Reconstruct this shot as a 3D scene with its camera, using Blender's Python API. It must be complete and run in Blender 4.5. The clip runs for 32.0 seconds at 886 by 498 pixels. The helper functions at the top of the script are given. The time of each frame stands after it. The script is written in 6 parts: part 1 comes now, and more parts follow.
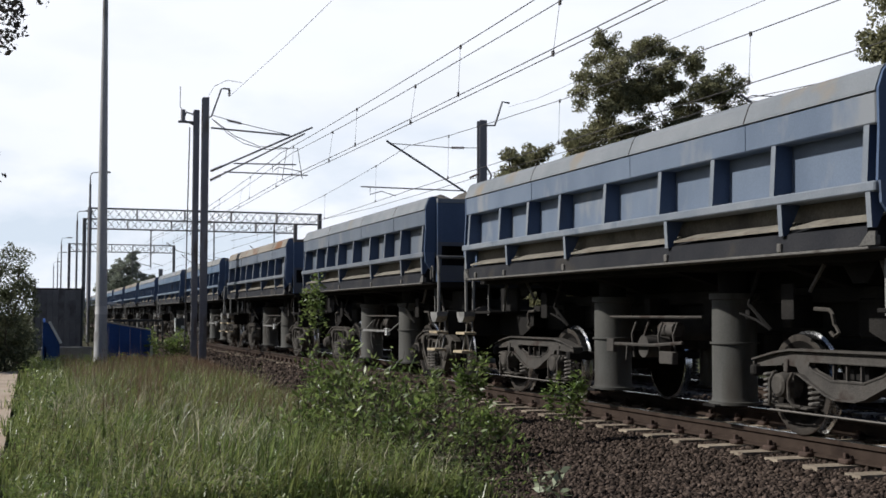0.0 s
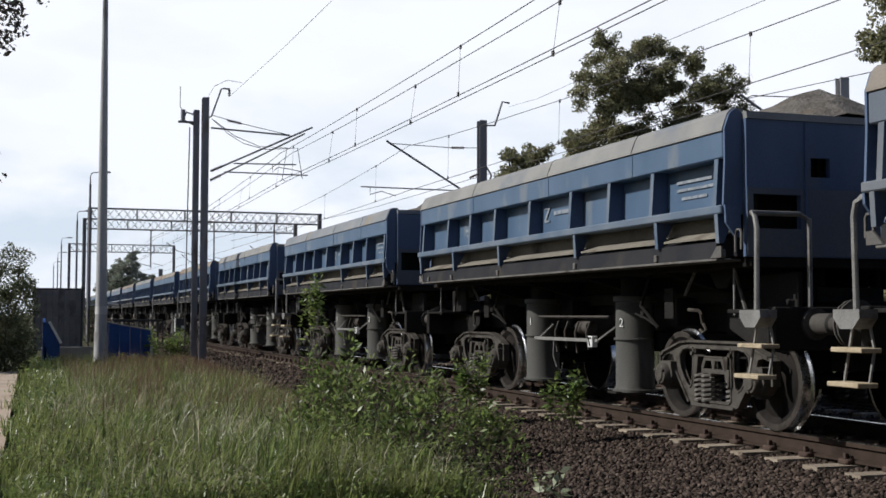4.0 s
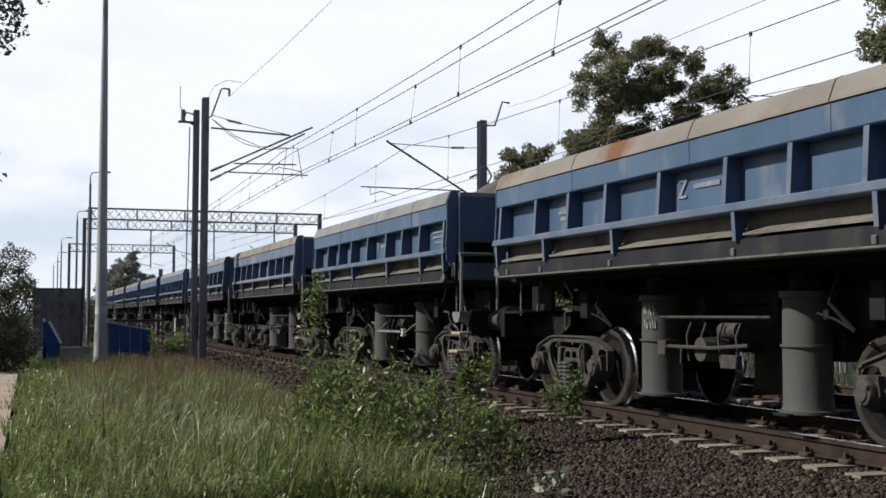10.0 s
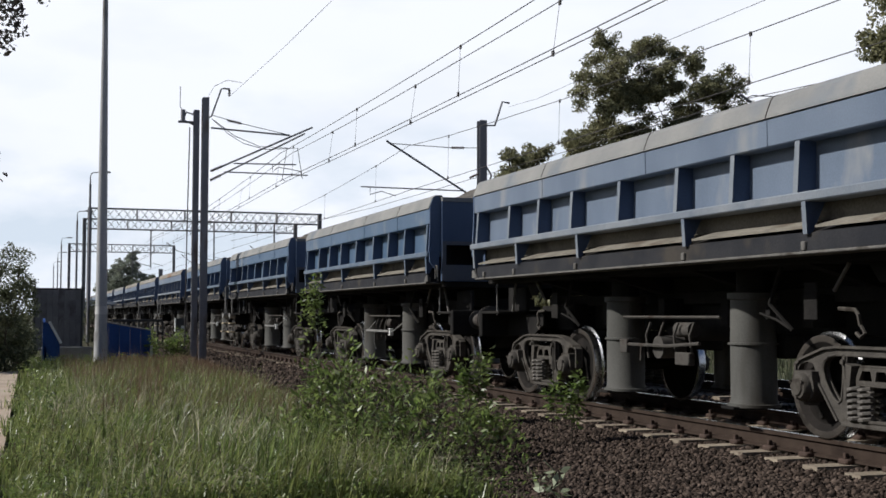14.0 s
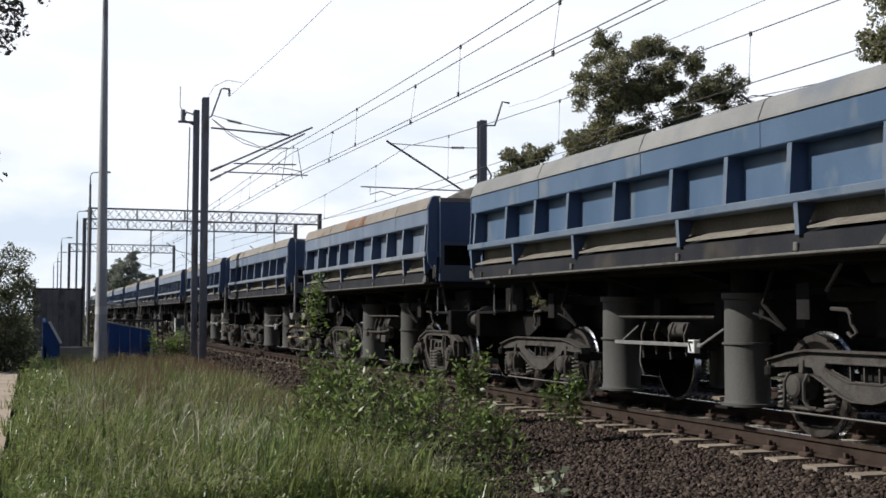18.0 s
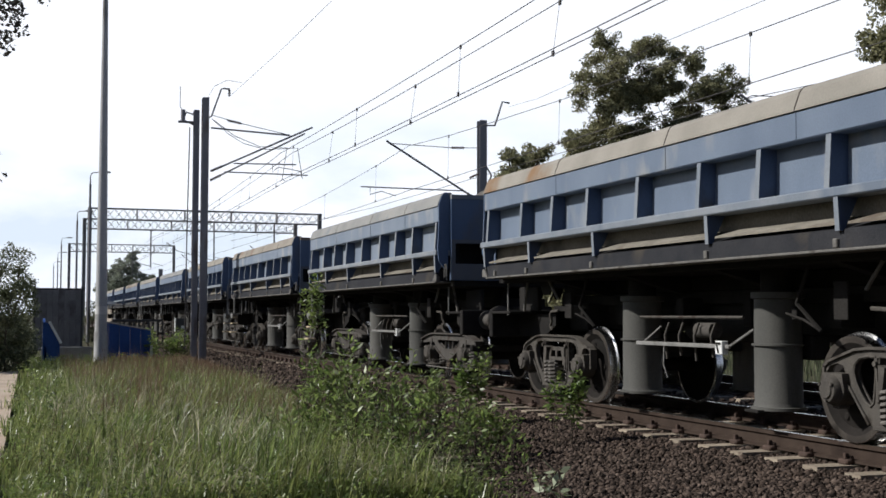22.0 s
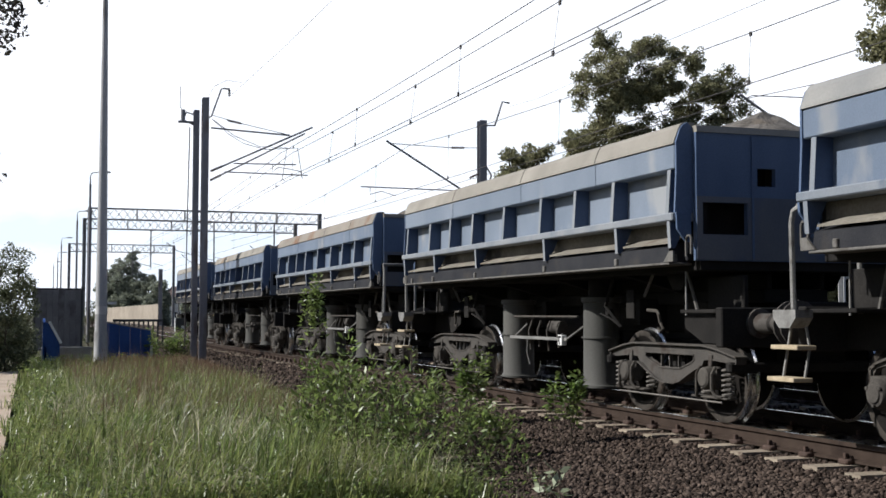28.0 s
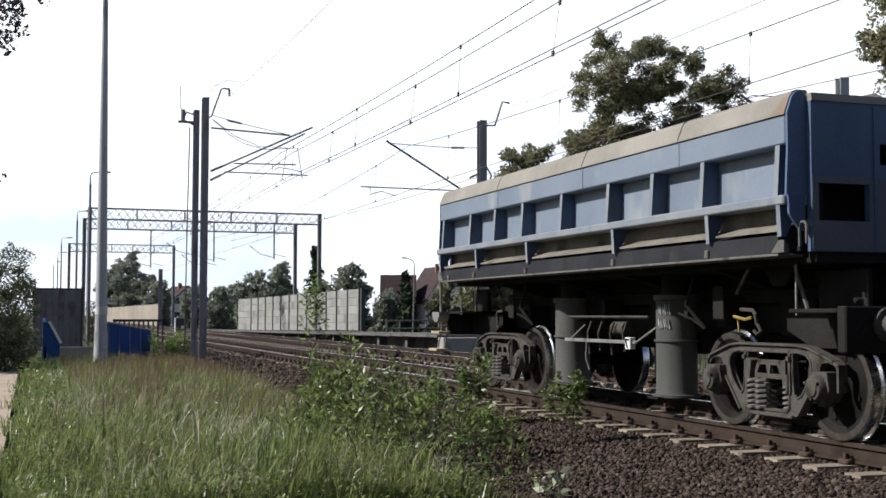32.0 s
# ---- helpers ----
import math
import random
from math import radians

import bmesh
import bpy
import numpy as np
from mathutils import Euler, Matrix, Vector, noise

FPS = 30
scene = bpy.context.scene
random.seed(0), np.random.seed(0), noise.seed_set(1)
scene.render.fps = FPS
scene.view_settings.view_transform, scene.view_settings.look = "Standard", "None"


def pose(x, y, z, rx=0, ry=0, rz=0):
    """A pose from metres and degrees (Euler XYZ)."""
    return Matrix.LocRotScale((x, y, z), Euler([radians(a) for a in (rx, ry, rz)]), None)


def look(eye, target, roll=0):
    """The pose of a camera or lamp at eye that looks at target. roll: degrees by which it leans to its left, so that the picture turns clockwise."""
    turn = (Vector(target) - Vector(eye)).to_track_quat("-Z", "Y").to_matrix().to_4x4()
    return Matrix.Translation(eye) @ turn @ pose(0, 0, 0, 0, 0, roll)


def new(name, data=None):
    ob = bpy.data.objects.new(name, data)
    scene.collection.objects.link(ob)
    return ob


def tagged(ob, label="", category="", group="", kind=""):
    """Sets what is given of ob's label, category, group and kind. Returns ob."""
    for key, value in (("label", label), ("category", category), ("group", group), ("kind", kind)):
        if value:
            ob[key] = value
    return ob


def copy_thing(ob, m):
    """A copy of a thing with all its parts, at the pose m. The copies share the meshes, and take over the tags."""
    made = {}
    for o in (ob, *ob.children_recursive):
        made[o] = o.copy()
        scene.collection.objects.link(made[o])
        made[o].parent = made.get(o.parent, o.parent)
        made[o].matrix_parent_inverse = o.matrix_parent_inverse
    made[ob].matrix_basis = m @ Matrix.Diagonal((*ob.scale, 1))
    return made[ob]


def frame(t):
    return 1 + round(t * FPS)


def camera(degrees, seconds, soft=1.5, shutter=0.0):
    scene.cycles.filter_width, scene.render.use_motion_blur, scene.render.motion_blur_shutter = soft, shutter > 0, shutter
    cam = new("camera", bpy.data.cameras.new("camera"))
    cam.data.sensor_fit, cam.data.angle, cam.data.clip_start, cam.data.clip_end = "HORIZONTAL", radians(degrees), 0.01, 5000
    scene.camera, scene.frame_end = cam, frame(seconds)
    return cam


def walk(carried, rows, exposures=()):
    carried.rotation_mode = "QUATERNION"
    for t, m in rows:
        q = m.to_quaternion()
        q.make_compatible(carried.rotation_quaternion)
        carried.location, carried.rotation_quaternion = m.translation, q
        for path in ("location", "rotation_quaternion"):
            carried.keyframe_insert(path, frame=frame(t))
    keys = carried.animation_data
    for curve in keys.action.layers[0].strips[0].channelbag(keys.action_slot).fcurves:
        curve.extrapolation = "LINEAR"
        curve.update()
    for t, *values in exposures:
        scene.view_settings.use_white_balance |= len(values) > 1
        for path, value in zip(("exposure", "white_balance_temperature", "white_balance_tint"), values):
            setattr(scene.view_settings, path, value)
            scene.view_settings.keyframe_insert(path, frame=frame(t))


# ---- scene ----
from mathutils.geometry import tessellate_polygon
# Metres; x across the tracks, y along them away from the camera, z = 0 on the rail heads.
cam = camera(39.73, 32.0, soft=1.6)
EYE = (0.0, 0.0, 1.135)
YAW, TILT, LEAN = radians(18.64), radians(3.10), 0.1
AIM = (math.sin(YAW) * math.cos(TILT), math.cos(YAW) * math.cos(TILT), 1.135 + math.sin(TILT))
walk(cam, [(0.0, look(EYE, AIM, LEAN)), (32.0, look(EYE, AIM, LEAN))],
     exposures=[(0.0, 0.0, 6150, 10), (6.0, -0.03, 6150, 10), (14.0, -0.03, 6150, 10), (18.0, 0.05, 6150, 10), (20.0, 0.11, 6150, 10), (25.0, 0.22, 6120, 10), (28.0, 0.37, 6100, 10), (32.0, 0.36, 6100, 10)])

# ---- light ----
SUN_AZ, SUN_EL = radians(16.0), radians(37.0)   # azimuth from -x towards +y
sun_way = Vector((-math.cos(SUN_AZ) * math.cos(SUN_EL), math.sin(SUN_AZ) * math.cos(SUN_EL), math.sin(SUN_EL)))
sun = new("sun", bpy.data.lights.new("sun", "SUN"))
sun.data.energy, sun.data.angle, sun.data.color = 4.7, radians(0.9), (1.0, 0.95, 0.87)
sun.matrix_world = look((0, 0, 30), tuple(Vector((0, 0, 30)) - sun_way))


def build_world():
    w = bpy.data.worlds.new("sky")
    w.use_nodes = True
    scene.world = w
    n, l = w.node_tree.nodes, w.node_tree.links
    n.clear()
    out, bg = n.new("ShaderNodeOutputWorld"), n.new("ShaderNodeBackground")
    sky = n.new("ShaderNodeTexSky")
    sky.sky_type, sky.sun_disc = "NISHITA", False
    sky.sun_elevation = SUN_EL
    sky.sun_rotation = math.atan2(sun_way.x, sun_way.y)
    sky.air_density, sky.dust_density = 1.0, 1.5
    co = n.new("ShaderNodeTexCoord")
    sep = n.new("ShaderNodeSeparateXYZ")
    l.new(co.outputs["Generated"], sep.inputs[0])
    mp = n.new("ShaderNodeMapping")
    mp.inputs["Scale"].default_value = (5.0, 5.0, 13.0)
    mp.inputs["Location"].default_value = (0.4, 1.3, 0.2)
    l.new(co.outputs["Generated"], mp.inputs[0])
    nz = n.new("ShaderNodeTexNoise")
    nz.inputs["Scale"].default_value, nz.inputs["Detail"].default_value = 1.0, 5.0
    l.new(mp.outputs[0], nz.inputs["Vector"])
    cl = n.new("ShaderNodeMapRange")
    cl.inputs["From Min"].default_value, cl.inputs["From Max"].default_value = 0.36, 0.50
    l.new(nz.outputs[0], cl.inputs["Value"])
    hi = n.new("ShaderNodeMapRange")          # thin bright haze low down, clearer sky overhead
    hi.inputs["From Min"].default_value, hi.inputs["From Max"].default_value = 0.25, 0.40
    hi.inputs["To Min"].default_value, hi.inputs["To Max"].default_value = 1.0, 0.0
    l.new(sep.outputs[2], hi.inputs["Value"])
    rear_dim = n.new("ShaderNodeMapRange")        # the unseen sky behind the camera is dimmed to cut its fill light
    rear_dim.interpolation_type = "SMOOTHSTEP"
    rear_dim.inputs["From Min"].default_value, rear_dim.inputs["From Max"].default_value = -0.5, 0.45
    rear_dim.inputs["To Min"].default_value, rear_dim.inputs["To Max"].default_value = 0.27, 1.0
    l.new(sep.outputs[1], rear_dim.inputs["Value"])
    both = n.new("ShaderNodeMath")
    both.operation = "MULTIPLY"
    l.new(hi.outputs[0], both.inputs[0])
    l.new(rear_dim.outputs[0], both.inputs[1])
    white = n.new("ShaderNodeMix")
    white.data_type = "RGBA"
    white.inputs[6].default_value, white.inputs[7].default_value = (0.60, 0.95, 1.80, 1), (10.0, 10.05, 10.35, 1)
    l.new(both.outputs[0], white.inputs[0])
    lift = n.new("ShaderNodeMix")             # the blue between the clouds stays pale
    lift.data_type, lift.inputs[0].default_value = "RGBA", 0.91
    l.new(sky.outputs[0], lift.inputs[6])
    l.new(white.outputs[2], lift.inputs[7])
    mix = n.new("ShaderNodeMix")
    mix.data_type = "RGBA"
    l.new(cl.outputs[0], mix.inputs[0])
    l.new(lift.outputs[2], mix.inputs[6])
    l.new(white.outputs[2], mix.inputs[7])
    low = n.new("ShaderNodeMapRange")         # pale blue breaks between the clouds, low over the horizon
    low.interpolation_type = "SMOOTHSTEP"
    low.inputs["From Min"].default_value, low.inputs["From Max"].default_value = 0.08, 0.24
    low.inputs["To Min"].default_value, low.inputs["To Max"].default_value = 0.68, 0.0
    l.new(sep.outputs[2], low.inputs["Value"])
    mp2 = n.new("ShaderNodeMapping")
    mp2.inputs["Scale"].default_value = (7.0, 7.0, 16.0)
    mp2.inputs["Location"].default_value = (2.1, 0.6, 3.3)
    l.new(co.outputs["Generated"], mp2.inputs[0])
    nz2 = n.new("ShaderNodeTexNoise")
    nz2.inputs["Scale"].default_value, nz2.inputs["Detail"].default_value = 1.0, 6.0
    l.new(mp2.outputs[0], nz2.inputs["Vector"])
    gap = n.new("ShaderNodeMapRange")
    gap.inputs["From Min"].default_value, gap.inputs["From Max"].default_value = 0.46, 0.66
    l.new(nz2.outputs[0], gap.inputs["Value"])
    fac = n.new("ShaderNodeMath")
    fac.operation = "MULTIPLY"
    l.new(low.outputs[0], fac.inputs[0])
    l.new(gap.outputs[0], fac.inputs[1])
    breaks = n.new("ShaderNodeMix")
    breaks.data_type = "RGBA"
    breaks.inputs[7].default_value = (5.9, 6.9, 7.8, 1)
    l.new(fac.outputs[0], breaks.inputs[0])
    l.new(mix.outputs[2], breaks.inputs[6])
    l.new(breaks.outputs[2], bg.inputs[0])
    bg.inputs[1].default_value = 0.10
    l.new(bg.outputs[0], out.inputs[0])


build_world()


# ---- materials ----
def surf(name, a, b, scale=3.0, rough=0.7, metal=0.0, bump=0.15, fine=40.0, stain=None, amount=0.0, stain_scale=1.2,
         streak=1.0, vary=0.0, island=0.0, trans=0.0, spec=0.25, speck=0.19):
    """Two colours by coarse noise, fine grain and relief, and stains of a third colour with shapes of their own."""
    m = bpy.data.materials.new(name)
    m.use_nodes = True
    n, l = m.node_tree.nodes, m.node_tree.links
    bs = n["Principled BSDF"]
    bs.inputs["Metallic"].default_value = metal
    bs.inputs["Specular IOR Level"].default_value = spec
    co, info = n.new("ShaderNodeTexCoord"), n.new("ShaderNodeObjectInfo")
    add = n.new("ShaderNodeVectorMath")
    add.operation = "MULTIPLY_ADD"
    add.inputs[1].default_value = (37.0, 53.0, 11.0)
    l.new(info.outputs["Random"], add.inputs[0])
    l.new(co.outputs["Object"], add.inputs[2])
    mp = n.new("ShaderNodeMapping")
    mp.inputs["Scale"].default_value = (1, 1, 1 / streak)
    l.new(add.outputs[0], mp.inputs[0])

    def nz(s, d, src=mp):
        t = n.new("ShaderNodeTexNoise")
        t.inputs["Scale"].default_value, t.inputs["Detail"].default_value = s, d
        l.new(src.outputs[0], t.inputs["Vector"])
        return t

    def rng(src, lo, hi, tlo=0.0, thi=1.0):
        r = n.new("ShaderNodeMapRange")
        for k, v in (("From Min", lo), ("From Max", hi), ("To Min", tlo), ("To Max", thi)):
            r.inputs[k].default_value = v
        l.new(src, r.inputs["Value"])
        return r.outputs[0]

    def mixc(fac, x, y, mode="MIX"):
        k = n.new("ShaderNodeMix")
        k.data_type, k.blend_type = "RGBA", mode
        if isinstance(fac, float):
            k.inputs[0].default_value = fac
        else:
            l.new(fac, k.inputs[0])
        for i, v in ((6, x), (7, y)):
            if isinstance(v, tuple):
                k.inputs[i].default_value = (*v, 1)
            else:
                l.new(v, k.inputs[i])
        return k.outputs[2]

    coarse, grain = nz(scale, 4), nz(fine, 3, add)
    col = mixc(rng(coarse.outputs[0], 0.36, 0.64), a, b)
    g = rng(grain.outputs[0], 0.3, 0.7, 1 - speck, 1 + speck)
    gg = n.new("ShaderNodeCombineColor")
    for i in range(3):
        l.new(g, gg.inputs[i])
    col = mixc(1.0, col, gg.outputs[0], "MULTIPLY")
    if vary or island:
        src = info.outputs["Random"]
        if island:
            src = n.new("ShaderNodeNewGeometry").outputs["Random Per Island"]
        v = vary or island
        vv = rng(src, 0, 1, 1 - v, 1 + v)
        vg = n.new("ShaderNodeCombineColor")
        for i in range(3):
            l.new(vv, vg.inputs[i])
        col = mixc(1.0, col, vg.outputs[0], "MULTIPLY")
    ro = rng(grain.outputs[0], 0.3, 0.7, max(0.02, rough - 0.08), min(1, rough + 0.08))
    if stain:
        st = nz(stain_scale, 6)
        fac = rng(st.outputs[0], 0.62 - amount * 0.4, 0.74 - amount * 0.4)
        col = mixc(fac, col, stain)
    l.new(col, bs.inputs["Base Color"])
    l.new(ro, bs.inputs["Roughness"])
    if bump:
        bp = n.new("ShaderNodeBump")
        bp.inputs["Strength"].default_value, bp.inputs["Distance"].default_value = bump, 0.02
        l.new(grain.outputs[0], bp.inputs["Height"])
        l.new(bp.outputs[0], bs.inputs["Normal"])
    if trans:
        tr, ms = n.new("ShaderNodeBsdfTranslucent"), n.new("ShaderNodeMixShader")
        l.new(col, tr.inputs[0])
        ms.inputs[0].default_value = trans
        l.new(bs.outputs[0], ms.inputs[1])
        l.new(tr.outputs[0], ms.inputs[2])
        l.new(ms.outputs[0], n["Material Output"].inputs[0])
    return m


DUST = (0.24, 0.20, 0.15)
paints = [
    surf("blue_paint", (0.118, 0.150, 0.205), (0.148, 0.183, 0.240), 1.5, 0.55, 0.0, 0.04, 60, (0.225, 0.238, 0.255), 0.14, 1.8, 2, speck=0.09),
    surf("faded_blue_paint", (0.155, 0.187, 0.236), (0.190, 0.222, 0.272), 1.2, 0.6, 0.0, 0.04, 60, (0.27, 0.28, 0.29), 0.14, 1.8, 2, speck=0.09),
    surf("deep_blue_paint", (0.064, 0.108, 0.172), (0.085, 0.132, 0.202), 1.5, 0.5, 0.0, 0.04, 60, (0.145, 0.172, 0.205), 0.14, 2.0, 2, speck=0.09),
    surf("grey_blue_paint", (0.100, 0.120, 0.150), (0.126, 0.146, 0.176), 1.5, 0.6, 0.0, 0.04, 60, (0.165, 0.172, 0.180), 0.12, 1.8, 2, speck=0.09),
]
rubs = [
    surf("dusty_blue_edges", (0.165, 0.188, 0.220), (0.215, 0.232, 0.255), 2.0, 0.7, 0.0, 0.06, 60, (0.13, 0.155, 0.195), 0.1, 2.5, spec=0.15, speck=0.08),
    surf("bleached_blue_edges", (0.190, 0.208, 0.232), (0.245, 0.255, 0.268), 2.0, 0.7, 0.0, 0.06, 60, (0.15, 0.175, 0.21), 0.1, 2.5, spec=0.15, speck=0.08),
    surf("deep_blue_edges", (0.105, 0.140, 0.190), (0.150, 0.178, 0.215), 2.0, 0.7, 0.0, 0.06, 60, (0.075, 0.115, 0.175), 0.12, 2.5, spec=0.15, speck=0.08),
    surf("grey_blue_edges", (0.125, 0.142, 0.165), (0.170, 0.180, 0.195), 2.0, 0.7, 0.0, 0.06, 60, (0.10, 0.118, 0.145), 0.1, 2.5, spec=0.15, speck=0.08),
]
hoods = [
    surf("dusty_cap", (0.205, 0.205, 0.20), (0.262, 0.256, 0.24), 1.4, 0.8, 0.0, 0.08, 50, (0.165, 0.18, 0.20), 0.14, 1.1, speck=0.08),
    surf("sandy_cap", (0.225, 0.208, 0.178), (0.285, 0.262, 0.225), 1.4, 0.85, 0.0, 0.08, 50, (0.205, 0.125, 0.068), 0.08, 1.0, speck=0.08),
    surf("rusty_cap", (0.215, 0.19, 0.16), (0.265, 0.238, 0.20), 1.1, 0.85, 0.0, 0.08, 50, (0.175, 0.088, 0.046), 0.18, 1.0, speck=0.08),
    surf("grey_cap", (0.175, 0.19, 0.205), (0.23, 0.24, 0.25), 1.4, 0.75, 0.0, 0.08, 50, DUST, 0.12, 1.1, speck=0.08),
]
m_frame = surf("dusty_dark_frame", (0.022, 0.023, 0.027), (0.034, 0.034, 0.037), 2.0, 0.8, 0.0, 0.2, 50, (0.056, 0.049, 0.042), 0.10, 1.6, spec=0.1)
# pocket dust, made paler so the strip under the sill looks lit
m_back = surf("settled_dust_lit", (0.105, 0.098, 0.086), (0.15, 0.138, 0.118), 1.4, 0.9, 0.0, 0.2, 40, (0.045, 0.042, 0.042), 0.16, 1.3, spec=0.05)
# rib and bracket flanks: their shade is painted in as a darker blue
m_flank = surf("shaded_blue_flanks", (0.052, 0.078, 0.142), (0.070, 0.100, 0.172), 1.5, 0.5, 0.0, 0.06, 60, (0.05, 0.052, 0.06), 0.08, 2.0, 2, speck=0.1)
m_flange = surf("dust_edged_flange", (0.115, 0.110, 0.102), (0.165, 0.156, 0.143), 3.0, 0.85, 0.0, 0.15, 50, (0.06, 0.053, 0.046), 0.12, 3, spec=0.1)
m_sill = surf("rust_brown_sill", (0.030, 0.025, 0.022), (0.046, 0.037, 0.032), 2.0, 0.85, 0.0, 0.2, 50, (0.065, 0.053, 0.044), 0.08, 1.5, spec=0.06)
# deeper than the side paints: the ends' shade is partly put into this blue
m_end = surf("shaded_deep_blue_ends", (0.075, 0.112, 0.190), (0.098, 0.138, 0.222), 1.5, 0.5, 0.0, 0.08, 60, (0.115, 0.125, 0.145), 0.06, 1.6, 3, speck=0.1)
m_end_dusty = surf("dust_coated_end_paint", (0.105, 0.118, 0.145), (0.135, 0.142, 0.158), 1.4, 0.7, 0.0, 0.08, 60, (0.085, 0.11, 0.165), 0.12, 1.8, 2, speck=0.1)
m_under = surf("sooty_underframe", (0.018, 0.017, 0.0165), (0.028, 0.026, 0.024), 2.0, 0.85, 0.0, 0.2, 50, spec=0.05)
m_bogie = surf("dusty_cast_steel", (0.064, 0.058, 0.052), (0.100, 0.091, 0.079), 4.0, 0.85, 0.0, 0.3, 70, (0.038, 0.032, 0.027), 0.18, 4, spec=0.06)
m_bogie_b = surf("dark_pressed_steel", (0.065, 0.060, 0.055), (0.095, 0.087, 0.078), 4.0, 0.85, 0.0, 0.25, 70, (0.05, 0.04, 0.035), 0.2, 4, spec=0.06)
m_spring = surf("spring_steel", (0.13, 0.12, 0.108), (0.17, 0.155, 0.138), 5, 0.7, 0.1, 0.1, 80)
# side frame's shade is painted into the dark discs, sunlight into the paler rims
m_wheel = surf("shaded_wheel_steel", (0.013, 0.012, 0.011), (0.024, 0.021, 0.019), 3.0, 0.85, 0.0, 0.2, 60, spec=0.05)
m_rim = surf("sunlit_wheel_rim", (0.036, 0.031, 0.027), (0.060, 0.052, 0.044), 4.0, 0.75, 0.0, 0.2, 60, (0.022, 0.019, 0.016), 0.14, 4, spec=0.1)
m_tread = surf("bright_tread", (0.55, 0.55, 0.55), (0.62, 0.62, 0.62), 8, 0.25, 1.0, 0.0, 90, speck=0.03)
m_cyl = surf("grey_cylinder_paint", (0.076, 0.075, 0.069), (0.104, 0.101, 0.092), 2.0, 0.65, 0.0, 0.06, 50, (0.050, 0.045, 0.038), 0.12, 2.2, 4, spec=0.15, speck=0.1)
m_grey = surf("grey_metal_paint", (0.17, 0.166, 0.156), (0.235, 0.228, 0.215), 4.0, 0.6, 0.1, 0.1, 60, (0.10, 0.09, 0.08), 0.1, 5)
m_wood = surf("pale_step_boards", (0.36, 0.29, 0.19), (0.46, 0.38, 0.26), 6.0, 0.8, 0.0, 0.2, 60, (0.2, 0.16, 0.11), 0.1, 5)
m_apron = surf("dusty_apron", (0.17, 0.155, 0.128), (0.23, 0.21, 0.172), 3.0, 0.85, 0.0, 0.2, 40, (0.13, 0.105, 0.08), 0.14, 2.5)
m_mark = surf("white_marking", (0.62, 0.62, 0.60), (0.70, 0.70, 0.68), 4.0, 0.7, 0.0, 0.05, 60)
m_letter = surf("faded_lettering", (0.19, 0.21, 0.24), (0.27, 0.29, 0.315), 6.0, 0.8, 0.0, 0.05, 60, (0.11, 0.15, 0.21), 0.2, 14)
m_load = surf("grey_gravel", (0.115, 0.105, 0.092), (0.18, 0.165, 0.145), 5.0, 0.95, 0.0, 1.0, 26, (0.13, 0.11, 0.09), 0.2, 3, spec=0.05)
m_rail = surf("rusty_rail", (0.040, 0.028, 0.022), (0.056, 0.040, 0.031), 4.0, 0.8, 0.1, 0.2, 60, (0.026, 0.018, 0.015), 0.1, 3, spec=0.1)
m_head = surf("polished_rail_head", (0.5, 0.49, 0.47), (0.58, 0.56, 0.54), 4.0, 0.25, 1.0, 0.02, 60)
m_bolt = surf("dark_fastening", (0.06, 0.042, 0.034), (0.09, 0.06, 0.048), 9.0, 0.8, 0.3, 0.2, 60)
m_sleeper = surf("weathered_concrete", (0.25, 0.205, 0.155), (0.31, 0.26, 0.20), 5.0, 0.9, 0.0, 0.3, 50, (0.12, 0.09, 0.07), 0.1, 4, vary=0.16, spec=0.1)
m_ballast = surf("ballast_bed", (0.036, 0.027, 0.023), (0.052, 0.041, 0.035), 6.0, 0.95, 0.0, 1.0, 22, spec=0.03)
m_stone = surf("brown_ballast_stone", (0.046, 0.033, 0.026), (0.080, 0.060, 0.048), 8.0, 0.9, 0.0, 0.4, 60, island=0.85, spec=0.1)
m_soil = surf("grassy_soil", (0.050, 0.050, 0.028), (0.075, 0.070, 0.042), 0.6, 0.95, 0.0, 0.6, 12, spec=0.05)
m_sand = surf("sandy_path", (0.42, 0.33, 0.25), (0.50, 0.41, 0.32), 0.8, 0.95, 0.0, 0.4, 25, (0.34, 0.27, 0.21), 0.15, 0.8, spec=0.1)
m_grass = surf("green_grass", (0.120, 0.172, 0.042), (0.275, 0.292, 0.105), 2.2, 0.36, 0.0, 0.0, 10, island=0.6, trans=0.45, spec=0.45)
m_dry = surf("dry_grass", (0.36, 0.33, 0.22), (0.50, 0.46, 0.32), 0.8, 0.7, 0.0, 0.0, 10, island=0.4, trans=0.4)
m_seed = surf("brown_seed_heads", (0.155, 0.100, 0.064), (0.235, 0.165, 0.105), 0.8, 0.85, 0.0, 0.0, 10, island=0.4, trans=0.35)
m_leaf = surf("shrub_leaf", (0.100, 0.150, 0.036), (0.225, 0.275, 0.085), 3.0, 0.36, 0.0, 0.0, 10, island=0.65, trans=0.5, spec=0.45)
# leaves painted dark to read as a backlit silhouette against the sky
m_twig = surf("silhouette_twig_leaf", (0.055, 0.052, 0.045), (0.08, 0.075, 0.06), 2.0, 0.6, 0.0, 0.0, 10, island=0.3, trans=0.15)
m_pale = surf("pale_broad_leaf", (0.36, 0.40, 0.26), (0.46, 0.50, 0.34), 3.0, 0.5, 0.0, 0.0, 10, island=0.3, trans=0.4)
